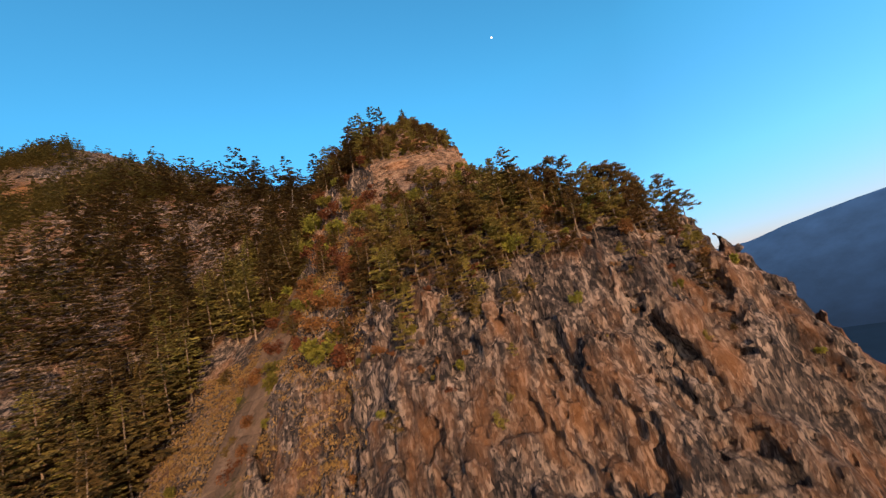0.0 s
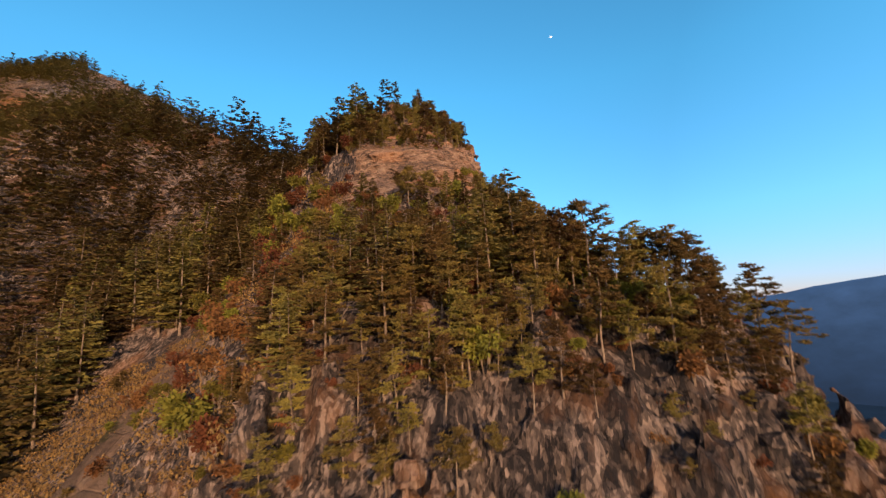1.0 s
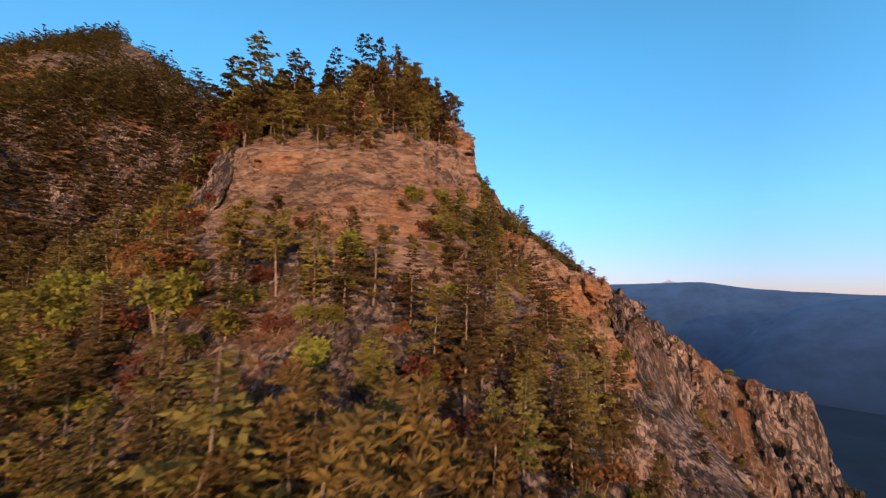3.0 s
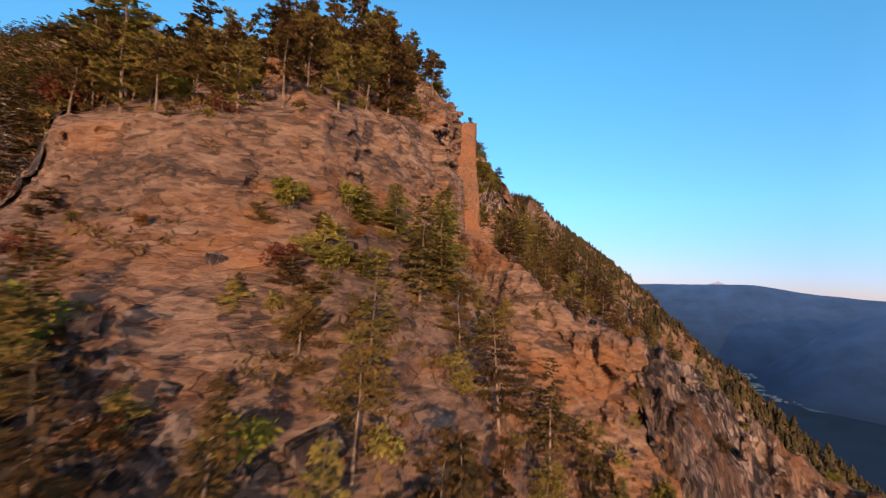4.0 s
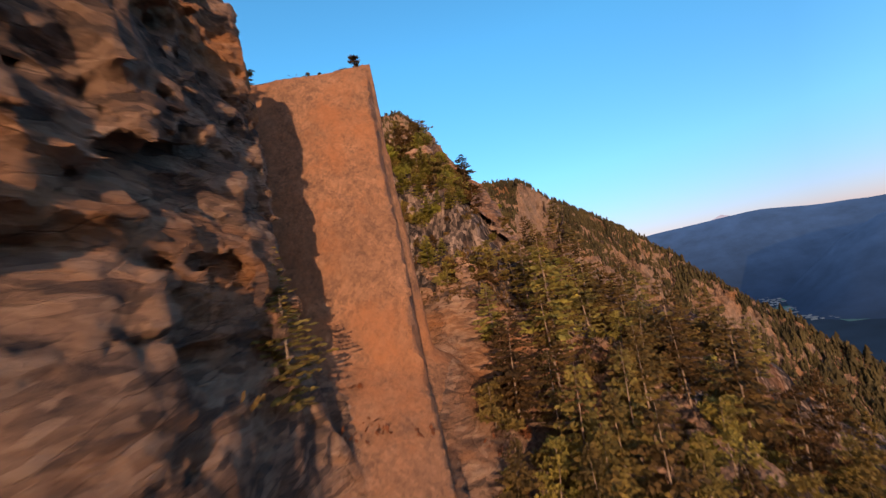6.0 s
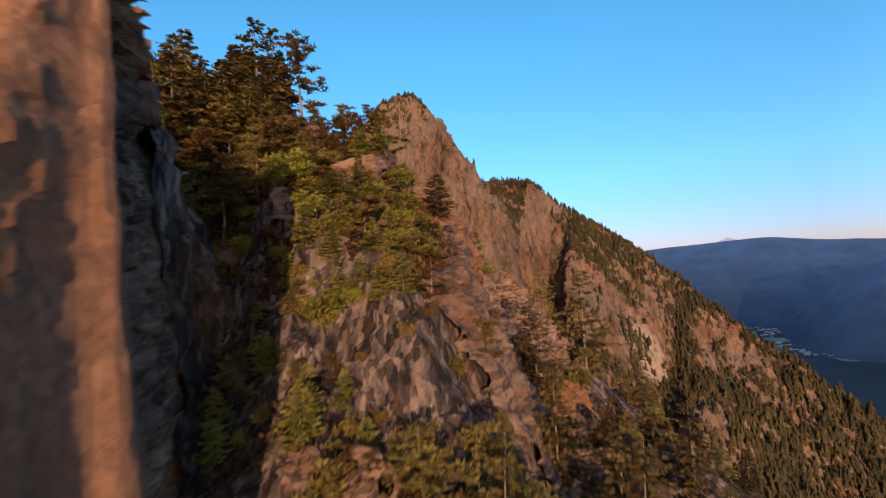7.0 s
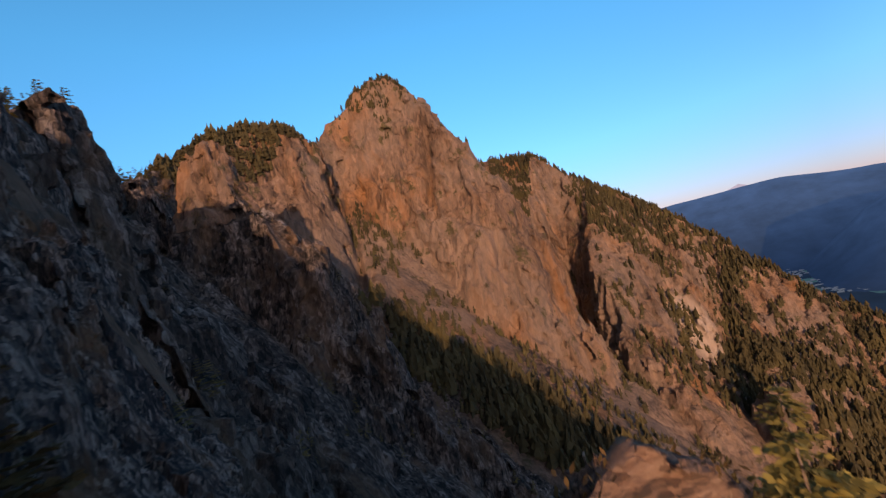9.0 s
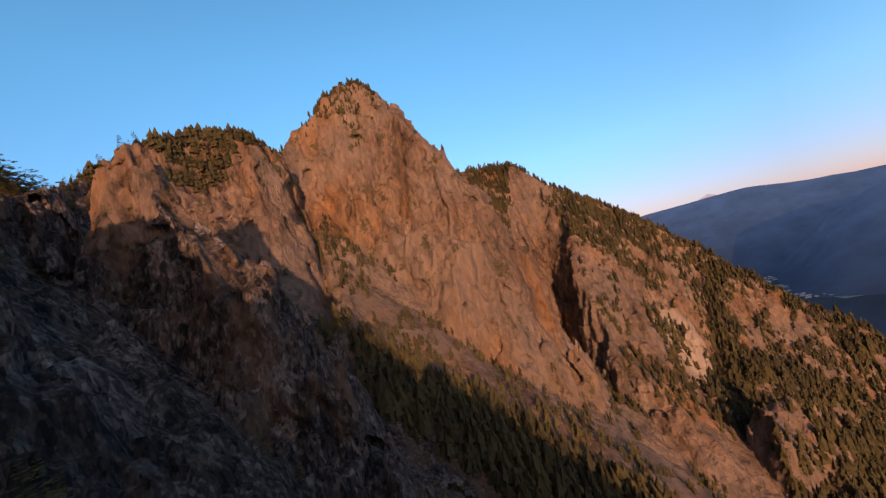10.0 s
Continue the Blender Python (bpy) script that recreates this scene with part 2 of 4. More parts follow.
def blocks(p, size, which=0):
    """A step of -1 to 1 for each of many jointed blocks about size metres wide."""
    q = p / size
    i = np.floor(q).astype(np.int32)
    best = np.full(len(p), 9e9, np.float32)
    step = np.zeros(len(p), np.float32)
    a, b, c, d = (LATTICE[(which + k) % 6] for k in range(4))
    near = np.round(q - i).astype(np.int32) - 1
    for dx in (0, 1):
        for dy in (0, 1):
            for dz in (0, 1):
                k = i + near + (dx, dy, dz)
                w = k & 31
                x, y, z = w[:, 0], w[:, 1], w[:, 2]
                off = (q - k - 0.5 - 0.6 * (np.stack((a[x, y, z], b[x, y, z], c[x, y, z]), 1) - 0.5)).astype(np.float32)
                far = (off * off).sum(1)
                hit = far < best
                best[hit] = far[hit]
                step[hit] = d[x, y, z][hit]
    return step * 2 - 1


def line_of(pts, X, Y, closed=False):
    """Distance to a line in plan, its values there, and the side (left of its way is positive)."""
    pts = np.array(pts, float)
    best, val, side = np.full(X.shape, 1e18), np.zeros(X.shape + (pts.shape[1] - 2,)), np.zeros(X.shape)
    ends = np.roll(pts, -1, 0) if closed else pts[1:]
    for a, b in zip(pts, ends):
        d = b - a
        u = np.clip(((X - a[0]) * d[0] + (Y - a[1]) * d[1]) / (d[0] ** 2 + d[1] ** 2 + 1e-9), 0, 1)
        dx, dy = X - a[0] - u * d[0], Y - a[1] - u * d[1]
        r = dx * dx + dy * dy
        hit = r < best - 1e-6
        best[hit] = r[hit]
        val[hit] = (a[2:] + u[..., None] * d[2:])[hit]
        side[hit] = ((d[0] * dy - d[1] * dx) / (np.hypot(d[0], d[1]) * np.sqrt(r) + 1e-6))[hit]
    return np.sqrt(best), val, side


def inside(pts, X, Y):
    odd = np.zeros(X.shape, bool)
    for a, b in zip(pts, pts[1:] + pts[:1]):
        if a[1] != b[1]:
            odd ^= ((a[1] > Y) != (b[1] > Y)) & (X < (b[0] - a[0]) * (Y - a[1]) / (b[1] - a[1]) + a[0])
    return odd


def mesa(pts, rise, X, Y, most=1e9, reach=1e9, beyond=2.0):
    """A crag: a rim of (x, y, z, height of its cliff, slope of the cliff, slope below it), rising inwards; past reach the ground falls away beyond."""
    d, v, _ = line_of(pts, X, Y, True)
    z, tall, cliff, foot = (v[..., k] for k in range(4))
    out = z - np.where(cliff * d < tall, cliff * d, tall + foot * (d - tall / cliff)) - np.maximum(beyond - foot, 0) * np.maximum(d - reach, 0)
    return np.where(inside(pts, X, Y), np.minimum(z + rise * d, z + most), out)


def ridge(pts, left, right, X, Y):
    """A crest of (x, y, z) with (slope, width, slope beyond it) on its left and right."""
    d, v, side = line_of(pts, X, Y)

    def drop(s):
        return np.where(d < s[1], s[0] * d, s[0] * s[1] + s[2] * (d - s[1]))
    w = np.clip(0.5 + 0.8 * side, 0, 1)
    return v[..., 0] - w * drop(left) - (1 - w) * drop(right)


FRONT_SPUR = [(-12, 72, 9), (-9, 62, 7), (-4, 56, 6.5), (5, 53, 6.5), (14, 51.5, 6.8), (24, 53, 6.0), (30, 53, 2.5), (34, 52, -3), (39, 50, -11), (42, 48, -20), (44, 44, -30), (50, 30, -60)]
KNOB = [(-28, 106, 39, 8, 3.0, 2.0), (-18, 94, 37, 6, 3.0, 1.9), (-13, 90.5, 36.5, 6, 3.4, 1.3), (-6, 89, 35.2, 5.5, 2.6, 0.9), (3, 88.6, 35.0, 5.8, 2.6, 0.9), (8, 93, 36.5, 6.4, 3.0, 0.95), (9, 101, 39, 8.4, 3.4, 0.95),
        (9.6, 109, 42.6, 12, 3.6, 0.9), (9.5, 116, 47.8, 18, 7, 0.9), (8.3, 121.2, 50.0, 19, 12, 0.9), (4.6, 127.0, 51.4, 17, 14, 0.9), (0.4, 130.0, 50.6, 14, 6, 0.9), (-10, 140, 54, 8, 3, 1), (-34, 138, 50, 6, 3, 1.5)]
SLAB = [(-6, 131.5, 52, 14, 2.25, 0.9), (1.5, 132.5, 52.6, 16, 2.25, 0.9), (8.5, 135.86, 53.6, 20, 2.3, 0.9), (8.8, 136, 53.6, 20, 24, 0.9), (8.0, 136.5, 53.6, 20, 24, 0.9), (3, 139.5, 53.6, 16, 8, 1.0), (-2, 145, 54, 8, 3, 1.0), (-10, 146, 55, 8, 3, 1.0)]
FOOT_RIB = [(6.8, 121, 41), (7.6, 122.3, 38), (8.8, 123.5, 35.0), (10.2, 123.8, 32.4), (11.5, 122.8, 29.8)]
RIB = [(9, 118, 34), (20, 104, 28.4), (24.5, 101.5, 25), (31, 110, 21), (37.4, 117, 18), (44, 118.5, 12.5), (57, 119, 8), (60, 119.5, -8), (80, 122, -40)]
MAIN_RIDGE = [(-420, 310, 214), (-300, 284, 205), (-240, 252, 181), (-188, 232, 151), (-107, 186, 94), (-52, 152, 60), (-14, 148, 56)]
HILL = [(-420, 310, 213), (-300, 284, 204), (-240, 252, 180), (-188, 232, 150), (-150, 209, 124)]
BACK_RIDGE = [(-14, 150, 57), (-32, 182, 72), (-77, 217, 94), (-98, 232, 93), (-112, 242, 96), (-126, 262, 98), (-178, 312, 124), (-172, 360, 150), (-160, 395, 160), (-152, 424, 154)]
SIDE_SPUR = [(-32, 182, 71), (-10, 165, 64), (0, 158.5, 56.5), (5, 157.5, 53.5), (6.6, 158.8, 52.8), (8.2, 159.6, 51.2), (9.9, 160, 49.2), (10.5, 160.2, 46.8), (11.1, 160.2, 43.4), (19, 159, 36), (30, 158, 30), (42, 157, 17), (56, 156, -6), (80, 155, -48)]
BENCH = [(10.4, 147, 45.6, 10, 1.6, 1.0), (12.4, 152, 45.2, 12, 2.2, 1.1), (11, 156, 47.4, 12, 2.6, 1.1), (10.4, 160, 48.6, 12, 3, 1.2), (4, 159, 53, 6, 2, 1), (2, 150, 51, 6, 2, 1)]
KNOLL = [(-136, 124, 50, 9, 1.9, 0.9), (-120, 121, 46, 8, 1.9, 0.9), (-114, 130, 53, 7, 1.9, 0.9), (-130, 137, 61, 5, 1.9, 0.9)]
SIDE_CRAG = [(90, 446, -66, 30, 2.0, 0.9), (97, 438, -60, 34, 2.2, 0.9), (108, 441, -62, 34, 2.0, 0.9), (107, 455, -56, 16, 2.0, 0.9)]
OUTCROP = [(8, 182.5, 42.5, 7, 2.2, 1.0), (9.5, 185.8, 43.5, 8, 2.4, 1.2), (12.8, 186.2, 42, 7, 2.2, 1.1), (15.2, 185, 39.5, 7, 1.8, 1.0), (12, 181, 39, 6, 1.8, 1.0)]
SPIRE = [(-113, 279, 103, 44, 3.6, 1.6), (-107, 283, 111, 44, 3.6, 1.6), (-101, 280, 99, 36, 3.2, 1.6)]
SPIRE_RIB = [(-106, 281, 104), (-97, 280, 88), (-90, 280, 80), (-84, 280, 75.5), (-74, 275, 64), (-67, 270.5, 56), (-58, 272, 38), (-45, 280, 12), (-30, 292, -8)]
FACE_FRONT = [(-168, 400, 160, 70), (-154, 425, 155, 95), (-148, 444, 176, 120), (-131, 460, 199, 150), (-108, 466, 205, 165), (-88, 462, 184, 150), (-70, 452, 152, 150), (-50, 440, 122, 140),
              (-30, 442, 92, 130), (-6, 450, 46, 100), (10, 462, 0, 60), (20, 470, -40, 30)]
FACE_BACK = [(8, 476, -10, 30), (-10, 466, 40, 60), (-50, 456, 118, 60), (-70, 468, 148, 60), (-88, 478, 178, 60), (-108, 486, 200, 60), (-134, 480, 194, 60), (-152, 462, 172, 60), (-168, 436, 156, 40)]
FACE_RIM = [(*p, 2.4, 0.62) for p in FACE_FRONT + FACE_BACK]
LEFT_FACE = [(-190, 330, 128, 40, 2.4, 0.9), (-172, 338, 138, 60, 2.4, 0.9), (-158, 362, 150, 80, 2.4, 0.9), (-146, 384, 150, 80, 2.4, 0.9), (-150, 408, 153, 60, 2.4, 0.9), (-175, 410, 158, 10, 2.4, 0.9)]
PLATEAU = [(-140, 610, 150), (-70, 604, 150), (-15, 600, 141), (38, 595, 94), (98, 585, 48), (152, 570, -9), (215, 550, -68), (300, 520, -140), (500, 470, -300)]
DARK_GULLY = [(2, 578, 26), (-1, 550, 60), (-2, 524, 62), (2, 470, 36), (5, 436, 12)]
NOTCH = [(-151, 430, 14), (-140, 416, 26), (-119, 384, 24), (-103, 360, 18), (-84, 336, 8)]
CLEFT = [(-77, 452, 8), (-78, 440, 10), (-80, 424, 6)]
RIB_GULLY = [(25, 95, 3), (28, 90, 8), (32, 80, 9), (38, 68, 6)]
RIGHT_GULLY = [(116, 565, 8), (104, 535, 16), (94, 510, 16), (88, 490, 10)]
DARK_RIB = [(34, 592, 96), (24, 562, 82), (21, 525, 52), (23, 490, 18), (27, 460, -16)]
BUTTRESS = [(98, 585, 40), (106, 570, 10), (100, 545, -20), (94, 520, -58)]


def height(X, Y):
    """The height of the land at places in plan."""
    X, Y = np.asarray(X, float), np.asarray(Y, float)
    h = ridge(FRONT_SPUR, (0.75, 12, 1.1), (1.2, 7, 2.4), X, Y)
    for other in (
        mesa(KNOB, 0.75, X, Y, 8, 33, 2.2),
        mesa(SLAB, 0.05, X, Y, 1e9, 30, 1.6),
        ridge(FOOT_RIB, (2.2, 4, 1.2), (1.6, 4, 1.2), X, Y),
        ridge(RIB, (1.0, 20, 1.2), (1.9, 12, 1.6), X, Y),
        ridge(MAIN_RIDGE, (0.8, 60, 0.9), (1.05, 80, 1.0), X, Y),
        ridge(HILL, (0.8, 60, 1.2), (0.75, 62, 1.3), X, Y),
        ridge(BACK_RIDGE, (0.8, 40, 0.9), (2.8, 14, 1.45), X, Y),
        ridge(SIDE_SPUR, (2.6, 10, 1.6), (0.95, 14, 1.1), X, Y),
        mesa(BENCH, 0.4, X, Y, 3),
        mesa(OUTCROP, 0.3, X, Y),
        mesa(KNOLL, 0.5, X, Y, 4),
        mesa(SIDE_CRAG, 0.5, X, Y, 6),
        mesa(SPIRE, 0.5, X, Y),
        ridge(SPIRE_RIB, (1.5, 12, 1.7), (1.9, 12, 1.6), X, Y),
        mesa(FACE_RIM, 0.25, X, Y, 5),
        mesa(LEFT_FACE, 0.3, X, Y, 8),
        ridge(PLATEAU, (0.7, 100, 0.7), (1.1, 110, 0.6), X, Y),
        ridge(DARK_RIB, (1.0, 25, 1.2), (3.2, 24, 1.2), X, Y),
        ridge(BUTTRESS, (1.6, 20, 1.0), (1.6, 20, 1.0), X, Y),
    ):
        h = np.maximum(h, other)
    for line, wide in ((DARK_GULLY, 15), (NOTCH, 7), (CLEFT, 3), (RIGHT_GULLY, 8), (RIB_GULLY, 6)):
        d, v, _ = line_of(line, X, Y)
        h = h - v[..., 0] * np.exp(-(d / wide) ** 2)
    return np.maximum(h, -430.0)


def on_slab(p):
    x, y, z = p[:, 0], p[:, 1], p[:, 2]
    foot = np.maximum(123.6 + 0.857 * (7 - x), 126.6 - 0.36 * (x - 6.5) - np.maximum(0, x - 9.6))
    return (y > foot) & (y < 137.4) & (x > -1) & (x < 9.4 + 0.186 * (53.6 - z)) & (z > 29) & ~((x > 10.8) & (y > 131))


def in_shaded_bowl(p):
    """The shaded bowl under the back ridge, painted grey; its sunlit spire left out."""
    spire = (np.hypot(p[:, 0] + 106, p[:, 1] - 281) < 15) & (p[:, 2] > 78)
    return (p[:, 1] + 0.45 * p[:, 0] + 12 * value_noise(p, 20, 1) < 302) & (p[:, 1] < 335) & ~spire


def calm(p):
    """How rugged the rock is at points: the slab is smooth, the crest past it half so."""
    flat = on_slab(p)
    for step in (1.5, 3.0, 4.5):
        flat = flat | on_slab(p - np.array((step, 0, 0)))
    crest = (p[:, 1] > 146) & (p[:, 1] < 176) & (p[:, 0] > -10) & (p[:, 0] < 24)
    front = (p[:, 1] > 80) & (p[:, 1] < 107) & (p[:, 0] > -20) & (p[:, 0] < 26)
    return np.where(flat, 0.11, np.where(crest, 0.5, np.where(front, 0.45, 1.0))).astype(np.float32)


def surface(name, low, high, cell, rough, material, holes=()):
    """A jointed rock surface over the land between two corners, on a mesh of small cells that follows overhangs too."""
    n = [int(round((b - a) / cell)) + 1 for a, b in zip(low, high)]
    xs, ys, zs = (low[k] + cell * np.arange(n[k]) for k in range(3))
    X, Y = np.meshgrid(xs, ys, indexing="ij")
    H = height(X, Y)
    # neighbouring sheets dip under one another where they end
    if name == "mountain_face":
        H = H - 5 * np.clip((208 - Y) / 10, 0, 1)
    if name == "mountain_spur":
        H = H - 10 * np.clip((Y - 204) / 10, 0, 1)
    if name == "mountain_slope":
        H = H - 8 * np.clip((Y - 202) / 8, 0, 1)
    W = H.copy()
    for _ in range(3):
        W[1:-1, 1:-1] = (W[1:-1, 1:-1] + W[:-2, 1:-1] + W[2:, 1:-1] + W[1:-1, :-2] + W[1:-1, 2:]) / 5
    gx, gy = np.gradient(W, cell)
    G = np.sqrt(1 + gx * gx + gy * gy)
    F = ((zs[None, None, :] - H[:, :, None]) / G[:, :, None]).astype(np.float32)
    ii, jj, kk = np.nonzero(np.abs(F) < (4.6 if rough > 2 else 2.8 if cell < 0.4 else 3.6) * rough + cell * 2)
    p = np.stack((xs[ii], ys[jj], zs[kk]), 1)
    g = G[ii, jj].astype(np.float32)
    flat = np.sqrt(np.maximum(g * g - 1, 1e-6))
    nx, ny = -gx[ii, jj] / flat, -gy[ii, jj] / flat
    steep = np.clip((g - 1.2) / 0.8, 0.1, 1) * calm(p)
    warp = p + 1.1 * rough * np.stack([value_noise(p, 5.3 * rough, s) for s in (1, 2, 3)], 1)
    tall = warp * (1, 1, 0.7 if cell < 0.4 else 0.45)
    tall = tall + tall[:, [2, 2, 0]] * (0.25, -0.15, 0.2)
    layer = warp * (0.45, 0.45, 1.5) + warp[:, [2, 2, 0]] * (0, 0, 0.3)
    rib = 1 - 2.2 * np.abs(value_noise(warp * (1, 1, 0.35), 8 * rough, 4))
    bump = (0.7 * value_noise(p * (1, 1, 0.7), 10 * rough, 0) - 0.9 * rib + (0.55 if cell < 0.4 else 1.1) * blocks(tall, 4.0 * rough, 1) + (0.45 if cell < 0.4 else 0.65) * blocks(tall, 1.7 * rough, 2)
            + (0.42 if cell < 0.4 else 0.18) * blocks(layer, 1.6 * rough, 3) + 0.25 * value_noise(p, 1.1 * rough, 4)).astype(np.float32)
    if rough > 2:
        bump += 2.0 * np.abs(value_noise(warp * (1, 1, 0.22), 36, 2)) - 0.7
        bump += 0.7 * np.abs(value_noise(warp * (1, 1, 0.16), 9, 3)) - 0.25 + 0.35 * blocks(warp * (1, 1, 0.3), 4.5, 4)
        bump += np.where(in_shaded_bowl(p), 1.3 - 3.4 * np.abs(value_noise(warp * (1, 1, 0.3), 17, 5)) + 0.5 * blocks(tall, 2.6, 5), 0).astype(np.float32)
    if cell < 0.7:
        bump += 0.3 * blocks(tall, 0.85, 4) + 0.17 * blocks(layer, 0.55, 0)
    if cell < 0.4:
        bump += 0.16 * blocks(tall, 0.6, 5) + 0.15 * blocks(layer, 0.42, 2)
        bump[on_slab(p)] *= 0.6
    soft = 0.6 * value_noise(p, 6, 5) + 0.35 * value_noise(p, 1.9, 3)
    if cell < 0.4:
        soft *= 0.6
    side = rough * steep * bump
    u = np.clip((p[:, 0] + nx * side - low[0]) / cell, 0, n[0] - 1.001)
    v = np.clip((p[:, 1] + ny * side - low[1]) / cell, 0, n[1] - 1.001)
    iu, iv = u.astype(np.int32), v.astype(np.int32)
    fu, fv = u - iu, v - iv
    Hs = (H[iu, iv] * (1 - fu) + H[iu + 1, iv] * fu) * (1 - fv) + (H[iu, iv + 1] * (1 - fu) + H[iu + 1, iv + 1] * fu) * fv
    F[ii, jj, kk] = (p[:, 2] + 0.6 * soft + 0.35 * rough * steep * bump - Hs) / g
    S = F < 0
    crosses = np.zeros(tuple(k - 1 for k in n), bool)
    corners = [(a, b, c) for a in (0, 1) for b in (0, 1) for c in (0, 1)]

    def part_of(A, c):
        return A[c[0]:n[0] - 1 + c[0], c[1]:n[1] - 1 + c[1], c[2]:n[2] - 1 + c[2]]
    first = part_of(S, corners[0])
    for c in corners[1:]:
        crosses |= part_of(S, c) != first
    ci, cj, ck = np.nonzero(crosses)
    index = np.full(crosses.shape, -1, np.int32)
    index[ci, cj, ck] = np.arange(len(ci))
    total, count = np.zeros((len(ci), 3)), np.zeros(len(ci))
    for a in corners:
        for axis in range(3):
            if a[axis]:
                continue
            b = list(a)
            b[axis] = 1
            fa, fb = F[ci + a[0], cj + a[1], ck + a[2]], F[ci + b[0], cj + b[1], ck + b[2]]
            m = (fa < 0) != (fb < 0)
            t = fa[m] / (fa[m] - fb[m])
            e = np.tile(np.array(a, float), (m.sum(), 1))
            e[:, axis] += t
            total[m] += e
            count[m] += 1
    verts = np.array(low) + cell * (np.stack((ci, cj, ck), 1) + total / count[:, None])
    faces = []
    for axis in range(3):
        u, v = (axis + 1) % 3, (axis + 2) % 3
        sl0, sl1 = [slice(None)] * 3, [slice(None)] * 3
        sl0[axis], sl1[axis] = slice(0, -1), slice(1, None)
        A, B = S[tuple(sl0)], S[tuple(sl1)]
        at = np.stack(np.nonzero(A != B), 1)
        ok = (at[:, u] > 0) & (at[:, v] > 0) & (at[:, u] < n[u] - 1) & (at[:, v] < n[v] - 1)
        at = at[ok]
        solid = A[at[:, 0], at[:, 1], at[:, 2]]
        quad = []
        for du, dv in ((-1, -1), (0, -1), (0, 0), (-1, 0)):
            c = at.copy()
            c[:, u] += du
            c[:, v] += dv
            quad.append(index[c[:, 0], c[:, 1], c[:, 2]])
        quad = np.stack(quad, 1)
        quad[~solid] = quad[~solid][:, ::-1]
        faces.append(quad[(quad >= 0).all(1)])
    faces = np.concatenate(faces)
    # loose bits that hang free of the rock fall away
    label = np.arange(len(verts))
    while True:
        least = label[faces].min(1)
        fresh = label.copy()
        for k in range(4):
            np.minimum.at(fresh, faces[:, k], least)
        np.minimum.at(fresh, label, fresh)
        fresh = fresh[fresh]
        if (fresh == label).all():
            break
        label = fresh
    size = np.bincount(label, minlength=len(verts))
    faces = faces[size[label[faces[:, 0]]] > 900]
    mid = verts[faces].mean(1)
    for a, b in holes:
        lap = 8.0 if cell > 1 else 1.8
        keep = ~((mid > np.array(a) + lap) & (mid < np.array(b) - lap)).all(1)
        faces, mid = faces[keep], mid[keep]
    ob = sheet(name, verts, faces, material, False)
    if name == "mountain_crag":
        ob.data.materials.append(SMOOTH)
        ob.data.polygons.foreach_set("material_index", on_slab(mid).astype(np.int32))
    # face rock, and its darkened copy where the bowl lies in shade
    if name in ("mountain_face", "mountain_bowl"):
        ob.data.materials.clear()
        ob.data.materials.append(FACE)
        ob.data.materials.append(SHADED_BOWL)
        ob.data.polygons.foreach_set("material_index", in_shaded_bowl(mid).astype(np.int32))
    return ob


def sheet(name, verts, quads, material, smooth=True):
    me = bpy.data.meshes.new(name)
    me.vertices.add(len(verts))
    me.vertices.foreach_set("co", np.asarray(verts, np.float32).ravel())
    k = quads.shape[1]
    me.loops.add(quads.size)
    me.loops.foreach_set("vertex_index", np.asarray(quads, np.int32).ravel())
    me.polygons.add(len(quads))
    me.polygons.foreach_set("loop_start", np.arange(0, quads.size, k, dtype=np.int32))
    me.update(calc_edges=True)
    me.polygons.foreach_set("use_smooth", np.full(len(quads), smooth))
    me.materials.append(material)
    me.validate()
    return new(name, me)


BOXES = [((-48, 24, -62), (70, 218, 78), 0.55, 1.0, ROCK), ((-150, 26, -70), (-38, 240, 132), 1.5, 1.0, ROCK), ((-240, 198, -130), (222, 648, 226), 1.75, 2.6, FACE)]
BASIN = ((-136, 210, -34), (16, 304, 120))
CRAG, CREST = ((-14, 80, 12), (31, 143, 59)), ((-8, 148, 28), (20, 190, 66))
spur = tagged(surface("mountain_spur", *BOXES[0], (CRAG, CREST)), "steep brown crags and slopes of a mountain spur", "mountain", kind="structure")
crag = tagged(surface("mountain_crag", *CRAG, 0.25, 1.0, CRAGGY), "broken brown cliff beside a smooth tilted slab", "cliff", kind="structure")
crest = tagged(surface("mountain_crest", *CREST, 0.3, 1.0, CRAGGY), "sunlit rocky crest with loose broken stone", "cliff", kind="structure")
side = tagged(surface("mountain_slope", *BOXES[1]), "wooded mountain slope with bare rock patches", "mountain", kind="structure")
bowl = tagged(surface("mountain_bowl", *BASIN, 0.9, 2.2, SHADED_BOWL), "grey broken crags and ribs of a shaded bowl", "cliff", kind="structure")
face = tagged(surface("mountain_face", *BOXES[2], (BASIN,)), "tall orange rock face above a dark rocky bowl", "mountain", kind="structure")


